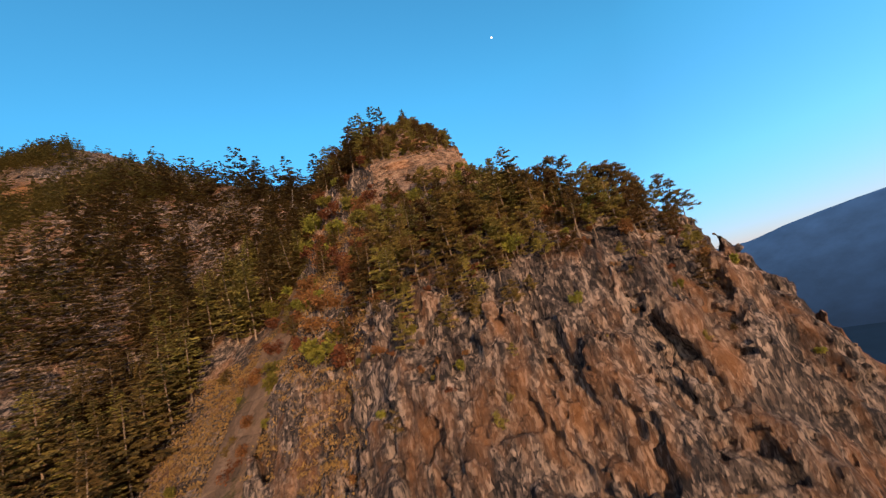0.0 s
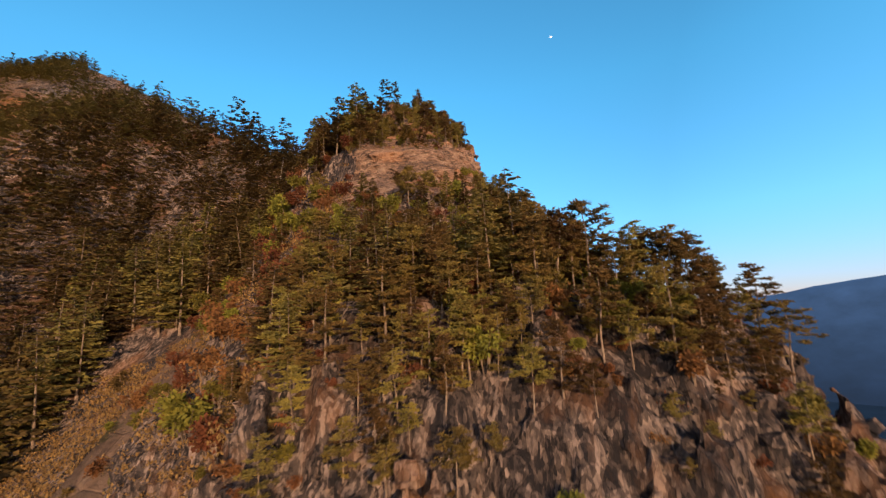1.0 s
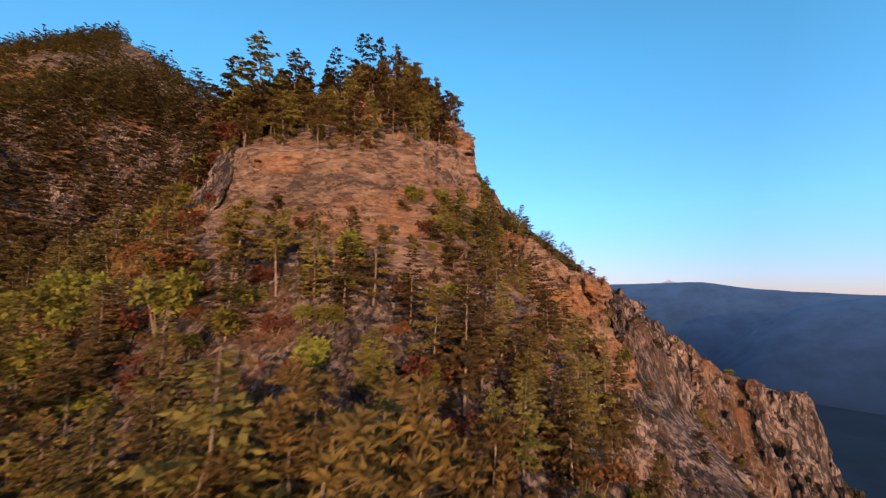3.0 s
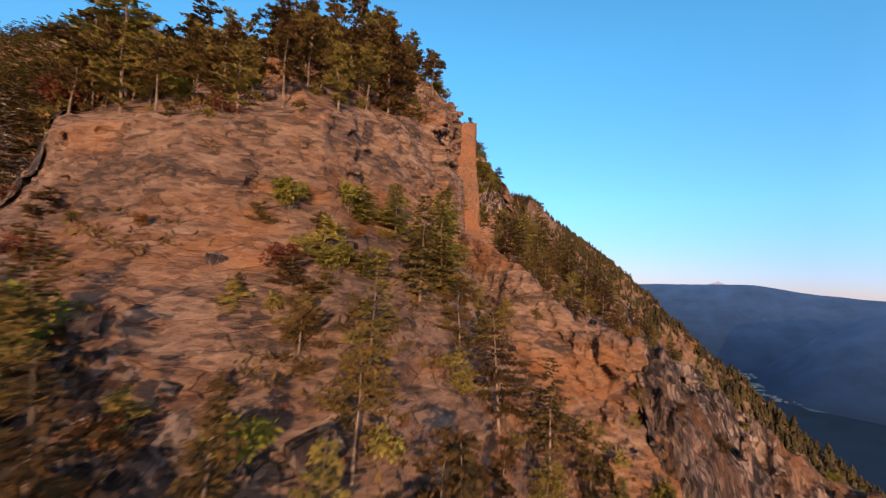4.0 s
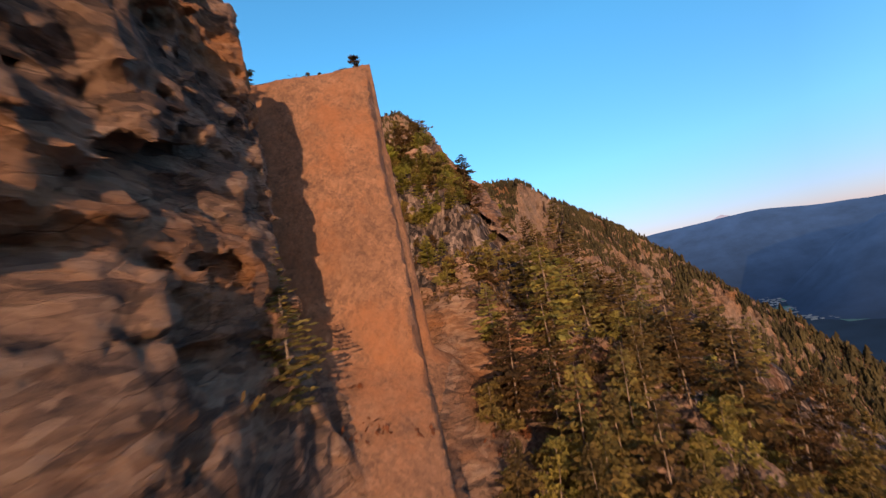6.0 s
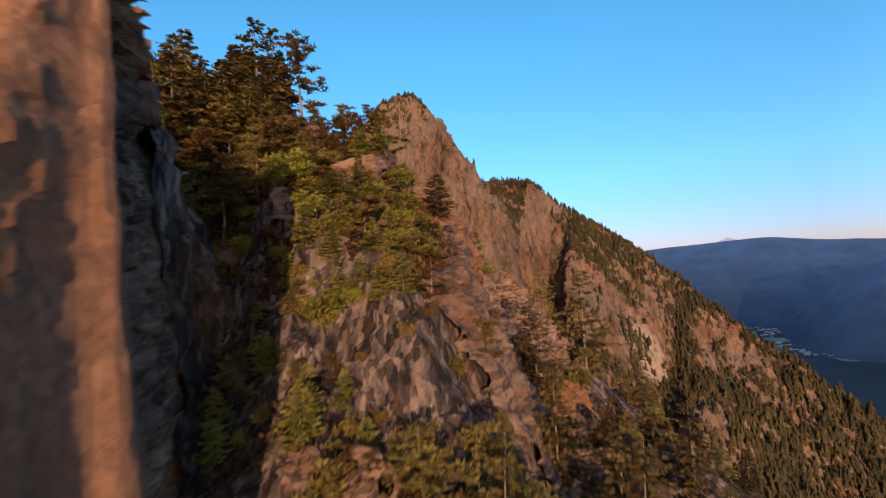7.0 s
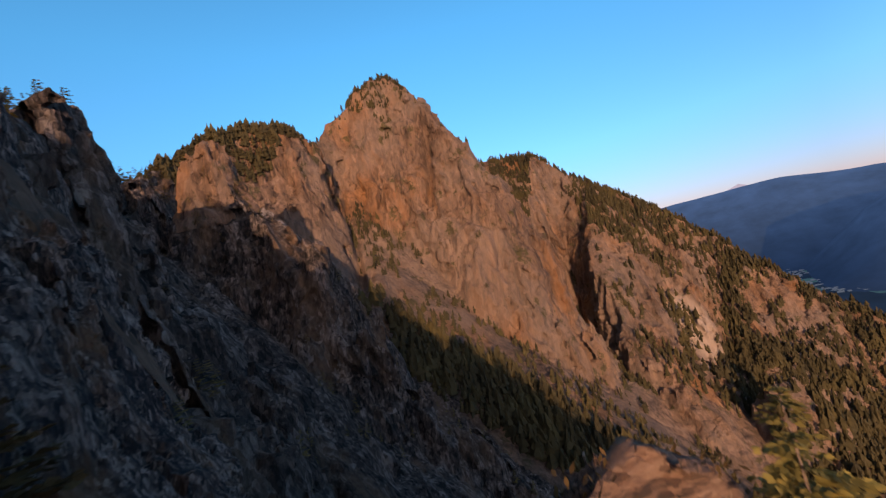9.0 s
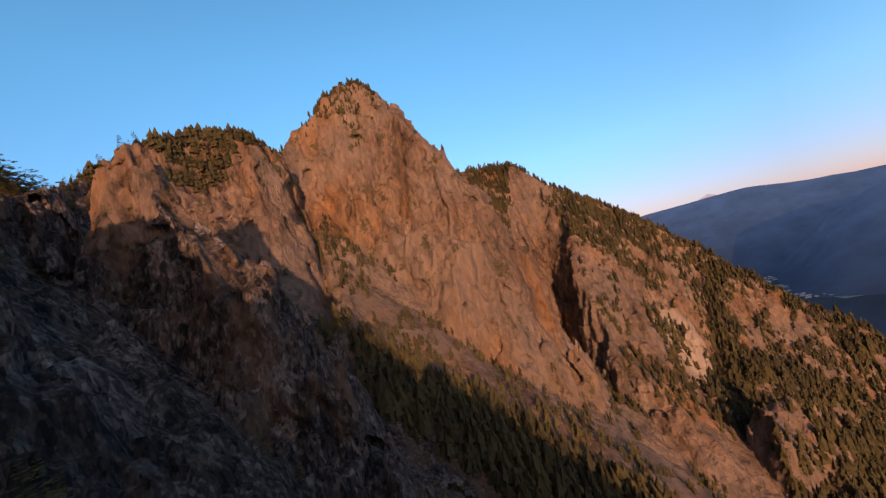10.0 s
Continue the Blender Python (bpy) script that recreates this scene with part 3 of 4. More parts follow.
def grid_land(name, x0, x1, y0, y1, step, material, holes):
    """The rest of the land as a plain sheet, cut out where finer sheets lie."""
    xs, ys = np.arange(x0, x1 + step, step), np.arange(y0, y1 + step, step)
    X, Y = np.meshgrid(xs, ys, indexing="ij")
    Z = height(X, Y)
    p = np.stack((X.ravel(), Y.ravel(), 0 * X.ravel()), 1)
    low = (Z.ravel() < -380)
    Z = Z.ravel() + np.where(low, 0.1, 1.0) * (2 * value_noise(p, 60, 1) + 1.5 * value_noise(p, 22, 2))
    i, j = np.meshgrid(np.arange(len(xs) - 1), np.arange(len(ys) - 1), indexing="ij")
    cx, cy = xs[i] + step / 2, ys[j] + step / 2
    keep = np.ones(i.shape, bool)
    mid = height(cx, cy)
    for low, high, *_ in holes:
        keep &= ~((cx > low[0] + 9) & (cx < high[0] - 9) & (cy > low[1] + 9) & (cy < high[1] - 9) & (mid > low[2] + 12) & (mid < high[2]))
    i, j = i[keep], j[keep]
    m = len(ys)
    quads = np.stack((i * m + j, (i + 1) * m + j, (i + 1) * m + j + 1, i * m + j + 1), 1)
    return sheet(name, np.stack((X.ravel(), Y.ravel(), Z), 1), quads, material)


far = tagged(grid_land("ground", -700, 1300, -500, 1100, 8, FACE, BOXES), "wooded lower slopes falling away to a broad valley", "hillside", kind="structure")


# ---- valley and distance ----


def glowing_backdrop(name, low, high, z0, z1):
    """Forested hills far off, with the blue evening air put in as emission."""
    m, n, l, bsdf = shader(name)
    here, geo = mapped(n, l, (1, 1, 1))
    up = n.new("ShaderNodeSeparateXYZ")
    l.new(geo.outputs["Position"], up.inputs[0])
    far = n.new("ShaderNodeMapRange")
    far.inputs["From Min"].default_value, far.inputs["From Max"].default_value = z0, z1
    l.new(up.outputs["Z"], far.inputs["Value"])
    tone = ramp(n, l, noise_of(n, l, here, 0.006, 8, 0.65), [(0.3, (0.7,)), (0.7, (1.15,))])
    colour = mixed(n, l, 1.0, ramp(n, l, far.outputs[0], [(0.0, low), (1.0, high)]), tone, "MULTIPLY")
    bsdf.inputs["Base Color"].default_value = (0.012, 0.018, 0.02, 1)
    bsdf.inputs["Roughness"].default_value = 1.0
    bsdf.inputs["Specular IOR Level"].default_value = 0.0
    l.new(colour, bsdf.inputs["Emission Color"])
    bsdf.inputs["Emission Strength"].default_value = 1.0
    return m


# haze emitted by the hills: dark blue at the foot, paler towards the tops
HAZE = glowing_backdrop("distant_hills_haze_glow", (0.009, 0.020, 0.052), (0.040, 0.080, 0.178), -430, 150)
# the valley's blue shade, emitted by the floor itself
VALLEY = glowing_backdrop("valley_woods_shade_glow", (0.006, 0.013, 0.03), (0.015, 0.03, 0.06), -440, -300)


def ring(name, radii, profile, material, label):
    az = np.radians(np.arange(0, 360, 0.75))
    rows = []
    for r in radii:
        x, y = r * np.sin(az), r * np.cos(az)
        p = np.stack((x, y, 0 * x), 1)
        rows.append(np.stack((x, y, profile(np.degrees(az), r, p)), 1))
    verts = np.concatenate(rows)
    m = len(az)
    i, j = np.meshgrid(np.arange(len(radii) - 1), np.arange(m), indexing="ij")
    i, j = i.ravel(), j.ravel()
    quads = np.stack((i * m + j, i * m + (j + 1) % m, (i + 1) * m + (j + 1) % m, (i + 1) * m + j), 1)
    return tagged(sheet(name, verts, quads, material), label, "backdrop", kind="structure")


def rough_line(p, size):
    return value_noise(p, size, 0) + 0.5 * value_noise(p, size / 2.3, 1) + 0.25 * value_noise(p, size / 5, 2) + 0.13 * value_noise(p, size / 11, 3)


def far_hills(az, r, p):
    top = np.interp(az, (0, 8, 11, 18, 22, 25, 30, 40, 90), (105, 108, 114, 148, 158, 122, 80, 60, 60)) + 11 * rough_line(p, 500)
    return -440 + (top + 440) * np.clip((r - 3300) / 1250, 0, 1) ** 1.2


def right_hill(az, r, p):
    a = (az + 180) % 360 - 180
    top = np.interp(a, (22, 27, 30, 34, 40, 44, 48, 60, 90, 150), (-430, -120, -10, 55, 125, 155, 180, 260, 320, -430)) + 10 * rough_line(p, 400)
    return -445 + (top + 445) * np.clip(1 - np.abs(r - 3350) / 900, 0, 1) ** 1.1


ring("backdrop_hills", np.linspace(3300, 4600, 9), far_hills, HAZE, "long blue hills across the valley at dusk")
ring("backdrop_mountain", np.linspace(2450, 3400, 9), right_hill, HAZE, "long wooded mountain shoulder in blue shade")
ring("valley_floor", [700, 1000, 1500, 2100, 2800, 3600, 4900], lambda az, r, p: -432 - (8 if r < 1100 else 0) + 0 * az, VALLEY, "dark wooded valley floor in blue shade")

# pinkish dusk tone close to the sky's, emitted by the snow
SNOW = glowing_backdrop("far_snow_glow", (0.30, 0.28, 0.36), (0.45, 0.38, 0.45), 60, 200)
bm = bmesh.new()
bmesh.ops.create_cone(bm, cap_ends=False, segments=40, radius1=420, radius2=30, depth=160)
bmesh.ops.subdivide_edges(bm, edges=bm.edges[:], cuts=3, use_grid_fill=True)
for v in bm.verts:
    v.co.z += 26 * noise.noise(v.co * 0.011) + 12 * noise.noise(v.co * 0.03)
me = bpy.data.meshes.new("backdrop_peak")
bm.to_mesh(me)
bm.free()
me.materials.append(SNOW)
peak = tagged(new("backdrop_peak", me), "faint snowy peak far beyond the hills", "backdrop", kind="structure")
peak.location = (5400 * math.sin(radians(18.6)), 5400 * math.cos(radians(18.6)), 112)

moon_mat, mn, ml, mb = shader("moonlight")
mb.inputs["Base Color"].default_value = (0.8, 0.8, 0.8, 1)
mb.inputs["Emission Color"].default_value, mb.inputs["Emission Strength"].default_value = (1, 0.97, 0.9, 1), 1.0
bm = bmesh.new()
bmesh.ops.create_icosphere(bm, subdivisions=2, radius=11)
me = bpy.data.meshes.new("moon")
bm.to_mesh(me)
bm.free()
me.materials.append(moon_mat)
moon = tagged(new("moon", me), "small pale moon in the blue evening sky", "moon")
moon.location = Vector((0.2162, 0.7829, 0.5833)) * 4600 + Vector((12, 35, 10))

# roofs and fields emit the tone they have in the shaded valley
TOWN = glowing_backdrop("town_specks_glow", (0.05, 0.068, 0.105), (0.11, 0.125, 0.155), -436, -410)
FIELD = glowing_backdrop("valley_fields", (0.025, 0.06, 0.075), (0.04, 0.09, 0.10), -436, -410)
r = np.random.RandomState(31)


def specks(name, count, az, dist, size, flat, material, label):
    """Low blocks strewn over a stretch of the valley floor."""
    a, d = np.radians(r.uniform(*az, count)), r.uniform(*dist, count)
    c = np.stack((d * np.sin(a), d * np.cos(a), np.full(count, -433.0)), 1)
    w, t, h = size * r.uniform(0.4, 1.4, count), size * r.uniform(0.4, 1.4, count) * 0.6, flat * r.uniform(0.6, 1.4, count)
    base = np.array([(-1, -1, 0), (1, -1, 0), (1, 1, 0), (-1, 1, 0), (-1, -1, 1), (1, -1, 1), (1, 1, 1), (-1, 1, 1)], float)
    v = (c[:, None, :] + base[None] * np.stack((w / 2, t / 2, h), 1)[:, None, :]).reshape(-1, 3)
    q = np.array([(0, 1, 5, 4), (1, 2, 6, 5), (2, 3, 7, 6), (3, 0, 4, 7), (4, 5, 6, 7)])
    quads = (np.arange(count)[:, None, None] * 8 + q[None]).reshape(-1, 4)
    return tagged(sheet(name, v, quads, material, False), label, "town", kind="stuff")


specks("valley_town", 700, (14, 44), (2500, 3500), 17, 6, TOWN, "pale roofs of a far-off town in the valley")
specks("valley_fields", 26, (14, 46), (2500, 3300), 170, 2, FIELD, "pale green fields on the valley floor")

# ---- trees and bushes ----
from mathutils.bvhtree import BVHTree


def mesh_of(name, verts, faces, material, smooth=False):
    me = bpy.data.meshes.new(name)
    me.from_pydata([tuple(v) for v in verts], [], faces)
    if smooth:
        me.polygons.foreach_set("use_smooth", [True] * len(me.polygons))
    me.materials.append(material)
    return me


def tube(points, radii, sides, verts, faces):
    """A tapered tube along points, added to verts and faces."""
    base = len(verts)
    for p, r in zip(points, radii):
        for k in range(sides):
            a = 2 * math.pi * k / sides
            verts.append((p[0] + r * math.cos(a), p[1] + r * math.sin(a), p[2]))
    for i in range(len(points) - 1):
        for k in range(sides):
            a, b = base + i * sides + k, base + i * sides + (k + 1) % sides
            faces.append((a, b, b + sides, a + sides))


def spray(verts, faces, at, way, width, lift, rnd):
    """One flat spray of needles: a pointed leaf shape bent a little at its middle."""
    side = way.cross(Vector((rnd.uniform(-1.1, 1.1), rnd.uniform(-1.1, 1.1), 1.0))).normalized() * width
    mid = at + way * 0.45 + Vector((0, 0, lift))
    k = len(verts)
    verts.extend((at, mid + side, at + way, mid - side))
    faces.append((k, k + 1, k + 2))
    faces.append((k, k + 2, k + 3))


def conifer(rnd, tall, reach, bare, gap=0.42, droop=0.25, full=0.9):
    """Trunk and crown of a fir: whorls of drooping boughs set with flat sprays."""
    tv, tf, cv, cf = [], [], [], []
    lean = Vector((rnd.uniform(-0.04, 0.04), rnd.uniform(-0.04, 0.04), 0))
    steps = [i / 6 for i in range(7)]
    spine = [Vector((0, 0, -0.8 + (tall + 0.8) * u)) + lean * tall * u * u for u in steps]
    thick = 0.010 * tall + 0.03
    tube(spine, [thick * (1.02 - u) + 0.01 for u in steps], 7, tv, tf)
    z = bare * tall
    while z < tall * 0.985:
        u = (z - bare * tall) / (tall * (1 - bare))
        r = reach * (1 - u) ** 0.75 * min(1.0, 0.55 + 2.2 * u) + 0.12
        for k in range(rnd.choice((3, 4, 5))):
            if rnd.random() > full:
                continue
            a, length = rnd.uniform(0, 2 * math.pi), r * rnd.uniform(0.55, 1.18)
            out = Vector((math.cos(a), math.sin(a), 0))
            start = lean * tall * (z / tall) ** 2 + Vector((0, 0, z))
            drop = droop * (1 - 0.8 * u)
            n = max(3, int(length / 0.27))
            for i in range(n):
                s = (i + 1.0) / n
                at = start + out * length * s * 0.9 + Vector((0, 0, -drop * length * s + 0.16 * length * s * s))
                for turn in (0.75, -0.75) if i < n - 1 else (0.35, -0.35):
                    t = turn + rnd.uniform(-0.25, 0.25)
                    way = Vector((math.cos(a + t), math.sin(a + t), rnd.uniform(-0.35, 0.12))) * (0.34 + 0.18 * length * (1 - 0.6 * s)) * rnd.uniform(0.8, 1.2)
                    spray(cv, cf, at, way, 0.105 + 0.04 * length, rnd.uniform(-0.05, 0.07), rnd)
        z += gap * rnd.uniform(0.7, 1.3) * (1 - 0.35 * u)
    return (tv, tf), (cv, cf)


def pine(rnd, tall, reach, bare):
    """Trunk and crown of a wind-shaped pine: crooked limbs that end in clumps of needles."""
    tv, tf, cv, cf = [], [], [], []
    bend = [Vector((rnd.uniform(-0.05, 0.05) * tall, rnd.uniform(-0.05, 0.05) * tall, 0)) for _ in range(4)]

    def stem(u):
        k = min(2, int(u * 3))
        f = u * 3 - k
        return bend[k] * (1 - f) * u + bend[k + 1] * f * u + Vector((0, 0, -0.8 + (tall + 0.8) * u))
    steps = [i / 8 for i in range(9)]
    thick = 0.011 * tall + 0.03
    tube([stem(u) for u in steps], [thick * (1.03 - u) + 0.015 for u in steps], 7, tv, tf)
    for k in range(int(15 + tall * 2.2)):
        u = bare + (1 - bare) * (k + rnd.random()) / (15 + tall * 2.2)
        a = rnd.uniform(0, 2 * math.pi)
        v = (u - bare) / (1 - bare)
        length = reach * rnd.uniform(0.35, 1.1) * (1.0 - 0.72 * v ** 1.6) * min(1, 0.5 + 2.5 * v)
        start, rise = stem(u), rnd.uniform(-0.12, 0.35)
        tip = start + Vector((math.cos(a), math.sin(a), rise)) * length
        elbow = start.lerp(tip, 0.5) + Vector((0, 0, -0.08 * length))
        tube([start, elbow, tip], [0.035, 0.028, 0.012], 3, tv, tf)
        for c in range(4 + int(length * 2.4)):
            s = rnd.uniform(0.35, 1.05)
            at = start.lerp(tip, s) + Vector((rnd.gauss(0, 0.22), rnd.gauss(0, 0.22), rnd.gauss(0.06, 0.10)))
            for i in range(12):
                b, e = rnd.uniform(0, 2 * math.pi), rnd.uniform(-0.15, 0.75)
                way = Vector((math.cos(b) * math.cos(e), math.sin(b) * math.cos(e), math.sin(e))) * rnd.uniform(0.30, 0.58)
                spray(cv, cf, at, way, 0.07, 0.02, rnd)
    return (tv, tf), (cv, cf)


def shrub(rnd, tall, wide, leaves):
    """Stems and leaves of a bush."""
    tv, tf, cv, cf = [], [], [], []
    lumps = []
    for k in range(7):
        a, r = rnd.uniform(0, 2 * math.pi), wide * rnd.uniform(0.1, 0.8)
        tip = Vector((math.cos(a) * r, math.sin(a) * r, tall * rnd.uniform(0.4, 1.0)))
        tube([Vector((0, 0, -0.4)), tip * 0.5 + Vector((0, 0, 0.1 * tall)), tip], [0.035, 0.022, 0.008], 3, tv, tf)
        lumps.append((tip * 0.9, rnd.uniform(0.25, 0.45) * wide))
    for k in range(leaves):
        c, r = lumps[k % len(lumps)]
        d = Vector((rnd.gauss(0, 1), rnd.gauss(0, 1), rnd.gauss(0, 0.8))).normalized()
        at = c + d * r * rnd.uniform(0.3, 1.0)
        at.z = max(at.z, 0.05)
        way = (d + Vector((rnd.gauss(0, 0.6), rnd.gauss(0, 0.6), rnd.gauss(0, 0.4)))).normalized() * rnd.uniform(0.14, 0.30)
        spray(cv, cf, at, way, 0.09, 0.03, rnd)
    return (tv, tf), (cv, cf)


def snag(rnd, tall):
    """A dead standing trunk with broken limbs."""
    tv, tf = [], []
    steps = [i / 6 for i in range(7)]
    spine = [Vector((0.05 * tall * u * u, 0.03 * tall * u, -0.8 + (tall + 0.8) * u)) for u in steps]
    tube(spine, [(0.014 * tall + 0.04) * (1.05 - u) + 0.01 for u in steps], 6, tv, tf)
    lv, lf = [], []
    for k in range(26):
        u, a = rnd.uniform(0.3, 0.97), rnd.uniform(0, 2 * math.pi)
        start = Vector((0.05 * tall * u * u, 0.03 * tall * u, (tall + 0.8) * u - 0.8))
        tip = start + Vector((math.cos(a), math.sin(a), rnd.uniform(-0.3, 0.25))) * rnd.uniform(0.3, 1.3) * (1.2 - u)
        tube([start, tip], [0.028, 0.008], 3, lv, lf)
    return (tv, tf), (lv, lf)


def plant(name, trunk, crown, wood, leaf, stem_name="trunk", crown_name="crown"):
    """A first plant, made of an empty at its foot with its parts."""
    top = new(name)
    for part_name, (v, f), mat in ((stem_name, trunk, wood), (crown_name, crown, leaf)):
        ob = new(part_name, mesh_of(part_name, v, f, mat))
        ob.parent = top
        if part_name == "limbs":
            tagged(ob, kind="stuff")
    return top


rnd = random.Random(5)
FIRS = [plant("fir_tree", *conifer(rnd, 10, 2.5 + 0.3 * k, (0.06, 0.14, 0.2, 0.1)[k], gap=(0.34, 0.4, 0.42, 0.38)[k], full=(0.97, 0.9, 0.8, 0.92)[k]), BARK, NEEDLES) for k in range(4)]
YOUNG = [plant("young_fir_tree", *conifer(rnd, 7, 2.9 + 0.3 * k, 0.03, gap=0.32, droop=0.18, full=0.98), BARK, FRESH) for k in range(2)]
PINES = [plant("pine_tree", *pine(rnd, 8, 2.3 + 0.3 * k, (0.30, 0.42, 0.2, 0.48)[k]), BARK, PINE) for k in range(4)]
DWARFS = [plant("dwarf_pine", *pine(rnd, 3.0, 2.1, 0.05), BARK, PINE) for k in range(3)]
SHRUBS = [plant("shrub", *shrub(rnd, 1.3, 1.1, 420), BARK, PINE, "stem", "foliage") for k in range(2)]
GOLD = [plant("yellow_bush", *shrub(rnd, 2.6, 1.6, 900), BARK, YELLOW, "stem", "foliage") for k in range(2)]
RED = [plant("russet_bush", *shrub(rnd, 1.8, 1.4, 620), BARK, RUSSET, "stem", "foliage") for k in range(2)]
SNAGS = [plant("dead_tree", *snag(rnd, 8), DEADWOOD, DEADWOOD, "trunk", "limbs") for k in range(2)]
KINDS = {
    "fir": (FIRS, "dark green fir with drooping boughs rooted on the mountainside", "tree", "firs on the mountain"),
    "pine": (PINES, "wind-shaped pine with clumped olive needles on rocky ground", "tree", "pines on the mountain"),
    "young": (YOUNG, "bushy young fir with fresh yellow-green needles", "tree", "young firs"),
    "dwarf": (DWARFS, "low bushy pine with olive needles on a ledge", "tree", "dwarf pines"),
    "shrub": (SHRUBS, "low olive-green shrub on a stony slope", "bush", "shrubs on the slopes"),
    "gold": (GOLD, "yellow-green broadleaf bush turning in autumn", "bush", "yellow bushes"),
    "red": (RED, "russet brown autumn bush among the rocks", "bush", "russet bushes"),
    "snag": (SNAGS, "grey dead tree with broken bare limbs", "tree", "dead trees"),
}
used = set()
# air just under the camera's flight path that stays free of trees
FLIGHT_CLEARING = [(0, 0, -7), (13, 35, 9), (20, 58, 18.5), (23, 75, 22), (22, 92, 26.5), (19, 111, 32), (18, 136, 41), (15, 150, 44), (10, 170, 46), (7, 190, 48)]


bpy.context.view_layer.update()
BARE = [BVHTree.FromObject(ob, bpy.context.evaluated_depsgraph_get()) for ob in (spur, crag, crest, side)]


def settled(x, y, z):
    """The heights at which the broken rock lies under places near the land's height z."""
    out = np.array(z, float)
    for k in range(len(out)):
        best = -1e9
        for tree in BARE:
            hit = tree.ray_cast(Vector((x[k], y[k], z[k] + 4.5)), Vector((0, 0, -1)), 9.0)[0]
            if hit is not None:
                best = max(best, hit.z)
        if best > -1e8:
            out[k] = best
    return out


def survey(x, y, e=0.8):
    """Height and steepness of the land at many places."""
    g = np.hypot(height(x + e, y) - height(x - e, y), height(x, y + e) - height(x, y - e)) / (2 * e)
    return height(x, y), g


def grow(kind, x, y, scale, sink=0.25, z=None, wide=1.0, form=None):
    """Set one plant on the land."""
    first, label, category, group = KINDS[kind]
    k = rnd.randrange(len(first)) if form is None else form
    ground = float(settled([x], [y], height(np.array([x]), np.array([y])))[0]) if z is None else z
    m = Matrix.LocRotScale((x, y, ground - sink * scale), Euler((rnd.gauss(0, 0.035), rnd.gauss(0, 0.035), rnd.uniform(0, 6.283))), (scale * wide, scale * wide, scale))
    ob = first[k]
    if (kind, k) in used:
        ob = copy_thing(ob, m)
    else:
        used.add((kind, k))
        ob.matrix_basis = m
        tagged(ob, label, category, group)
    return ob


SIZES = {"fir": 10, "pine": 8, "snag": 8, "dwarf": 3.2, "young": 7, "gold": 3, "red": 2.2, "shrub": 1.6}


def scatter(kinds, count, x0, x1, y0, y1, size, gap, steepest=1.7, within=None, near=4.5):
    """Spread plants over a stretch of the land, apart from each other and clear of the flight path."""
    r = np.random.RandomState(rnd.randrange(10 ** 6))
    x, y = r.uniform(x0, x1, count * 12), r.uniform(y0, y1, count * 12)
    ok = np.ones(len(x), bool) if within is None else inside(within, x, y)
    x, y = x[ok], y[ok]
    z, g = survey(x, y)
    d, v, _ = line_of(FLIGHT_CLEARING, x, y)
    placed = np.zeros((0, 2))
    for k in range(len(x)):
        if len(placed) >= count:
            break
        if g[k] > steepest or (len(placed) and ((placed - (x[k], y[k])) ** 2).sum(1).min() < gap * gap):
            continue
        kind, scale = rnd.choice(kinds), rnd.uniform(*size)
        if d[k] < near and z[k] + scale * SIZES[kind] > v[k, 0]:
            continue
        placed = np.append(placed, [(x[k], y[k])], 0)
        grow(kind, float(x[k]), float(y[k]), scale)


# crest and back of the front spur
scatter(("pine", "pine", "fir"), 38, -14, 19, 50, 61, (0.8, 1.2), 2.0, 2.2)
scatter(("pine", "pine", "dwarf"), 30, 19, 32, 50, 60, (0.55, 0.9), 1.7, 2.4)
for x, y, s in ((11.0, 66.0, 1.35), (13.0, 63.5, 1.45), (15.4, 66.0, 1.5), (17.4, 67.2, 1.4), (19.2, 64.5, 1.2), (14.6, 60.8, 1.3), (9.0, 63.0, 1.3), (20.6, 67.5, 1.1), (17.0, 62.5, 1.15)):
    grow("pine", x, y, s, wide=0.85)
for x, y, s in ((2.5, 55.5, 1.0), (5.0, 54.8, 1.1), (7.5, 54.4, 1.0), (9.8, 54.8, 1.1), (12.2, 53.8, 1.0), (14.6, 53.6, 0.95), (17.0, 53.2, 0.9)):
    grow("pine", x, y, s)
scatter(("pine", "fir"), 30, -14, 22, 58, 67, (0.6, 0.95), 2.0, 2.2)
scatter(("shrub", "gold", "red", "pine"), 60, -14, 34, 58, 80, (0.6, 1.0), 1.8, 1.7)
scatter(("shrub", "gold", "red", "dwarf"), 60, -14, 40, 40, 53, (0.4, 0.8), 1.5, 3.0)
scatter(("pine", "dwarf", "pine", "red"), 76, -10, 31, 44, 52, (0.45, 0.75), 1.7, 2.6)
scatter(("pine", "pine", "dwarf"), 40, 0, 26, 47, 53, (0.6, 0.9), 1.5, 2.6)
# gully and wooded slope beside it
scatter(("fir",), 90, -84, -30, 62, 118, (1.0, 1.8), 2.8, 2.3, within=[(-84, 62), (-60, 62), (-60, 92), (-36, 98), (-30, 118), (-84, 118)])
scatter(("red", "red", "gold"), 50, -44, -12, 62, 98, (1.2, 2.6), 2.2, 2.6)
scatter(("gold", "red", "dwarf"), 26, -56, -14, 44, 88, (0.6, 1.3), 3.0, 2.6)
BAND = [(-52, 124), (-46, 98), (-22, 58), (-13, 54), (-13, 78), (-30, 112)]
scatter(("red", "red", "gold"), 60, -52, -13, 54, 124, (1.6, 3.0), 2.4, 4.0, within=BAND)
scatter(("fir", "pine"), 22, -52, -13, 60, 124, (0.6, 1.0), 3.0, 4.0, within=BAND)
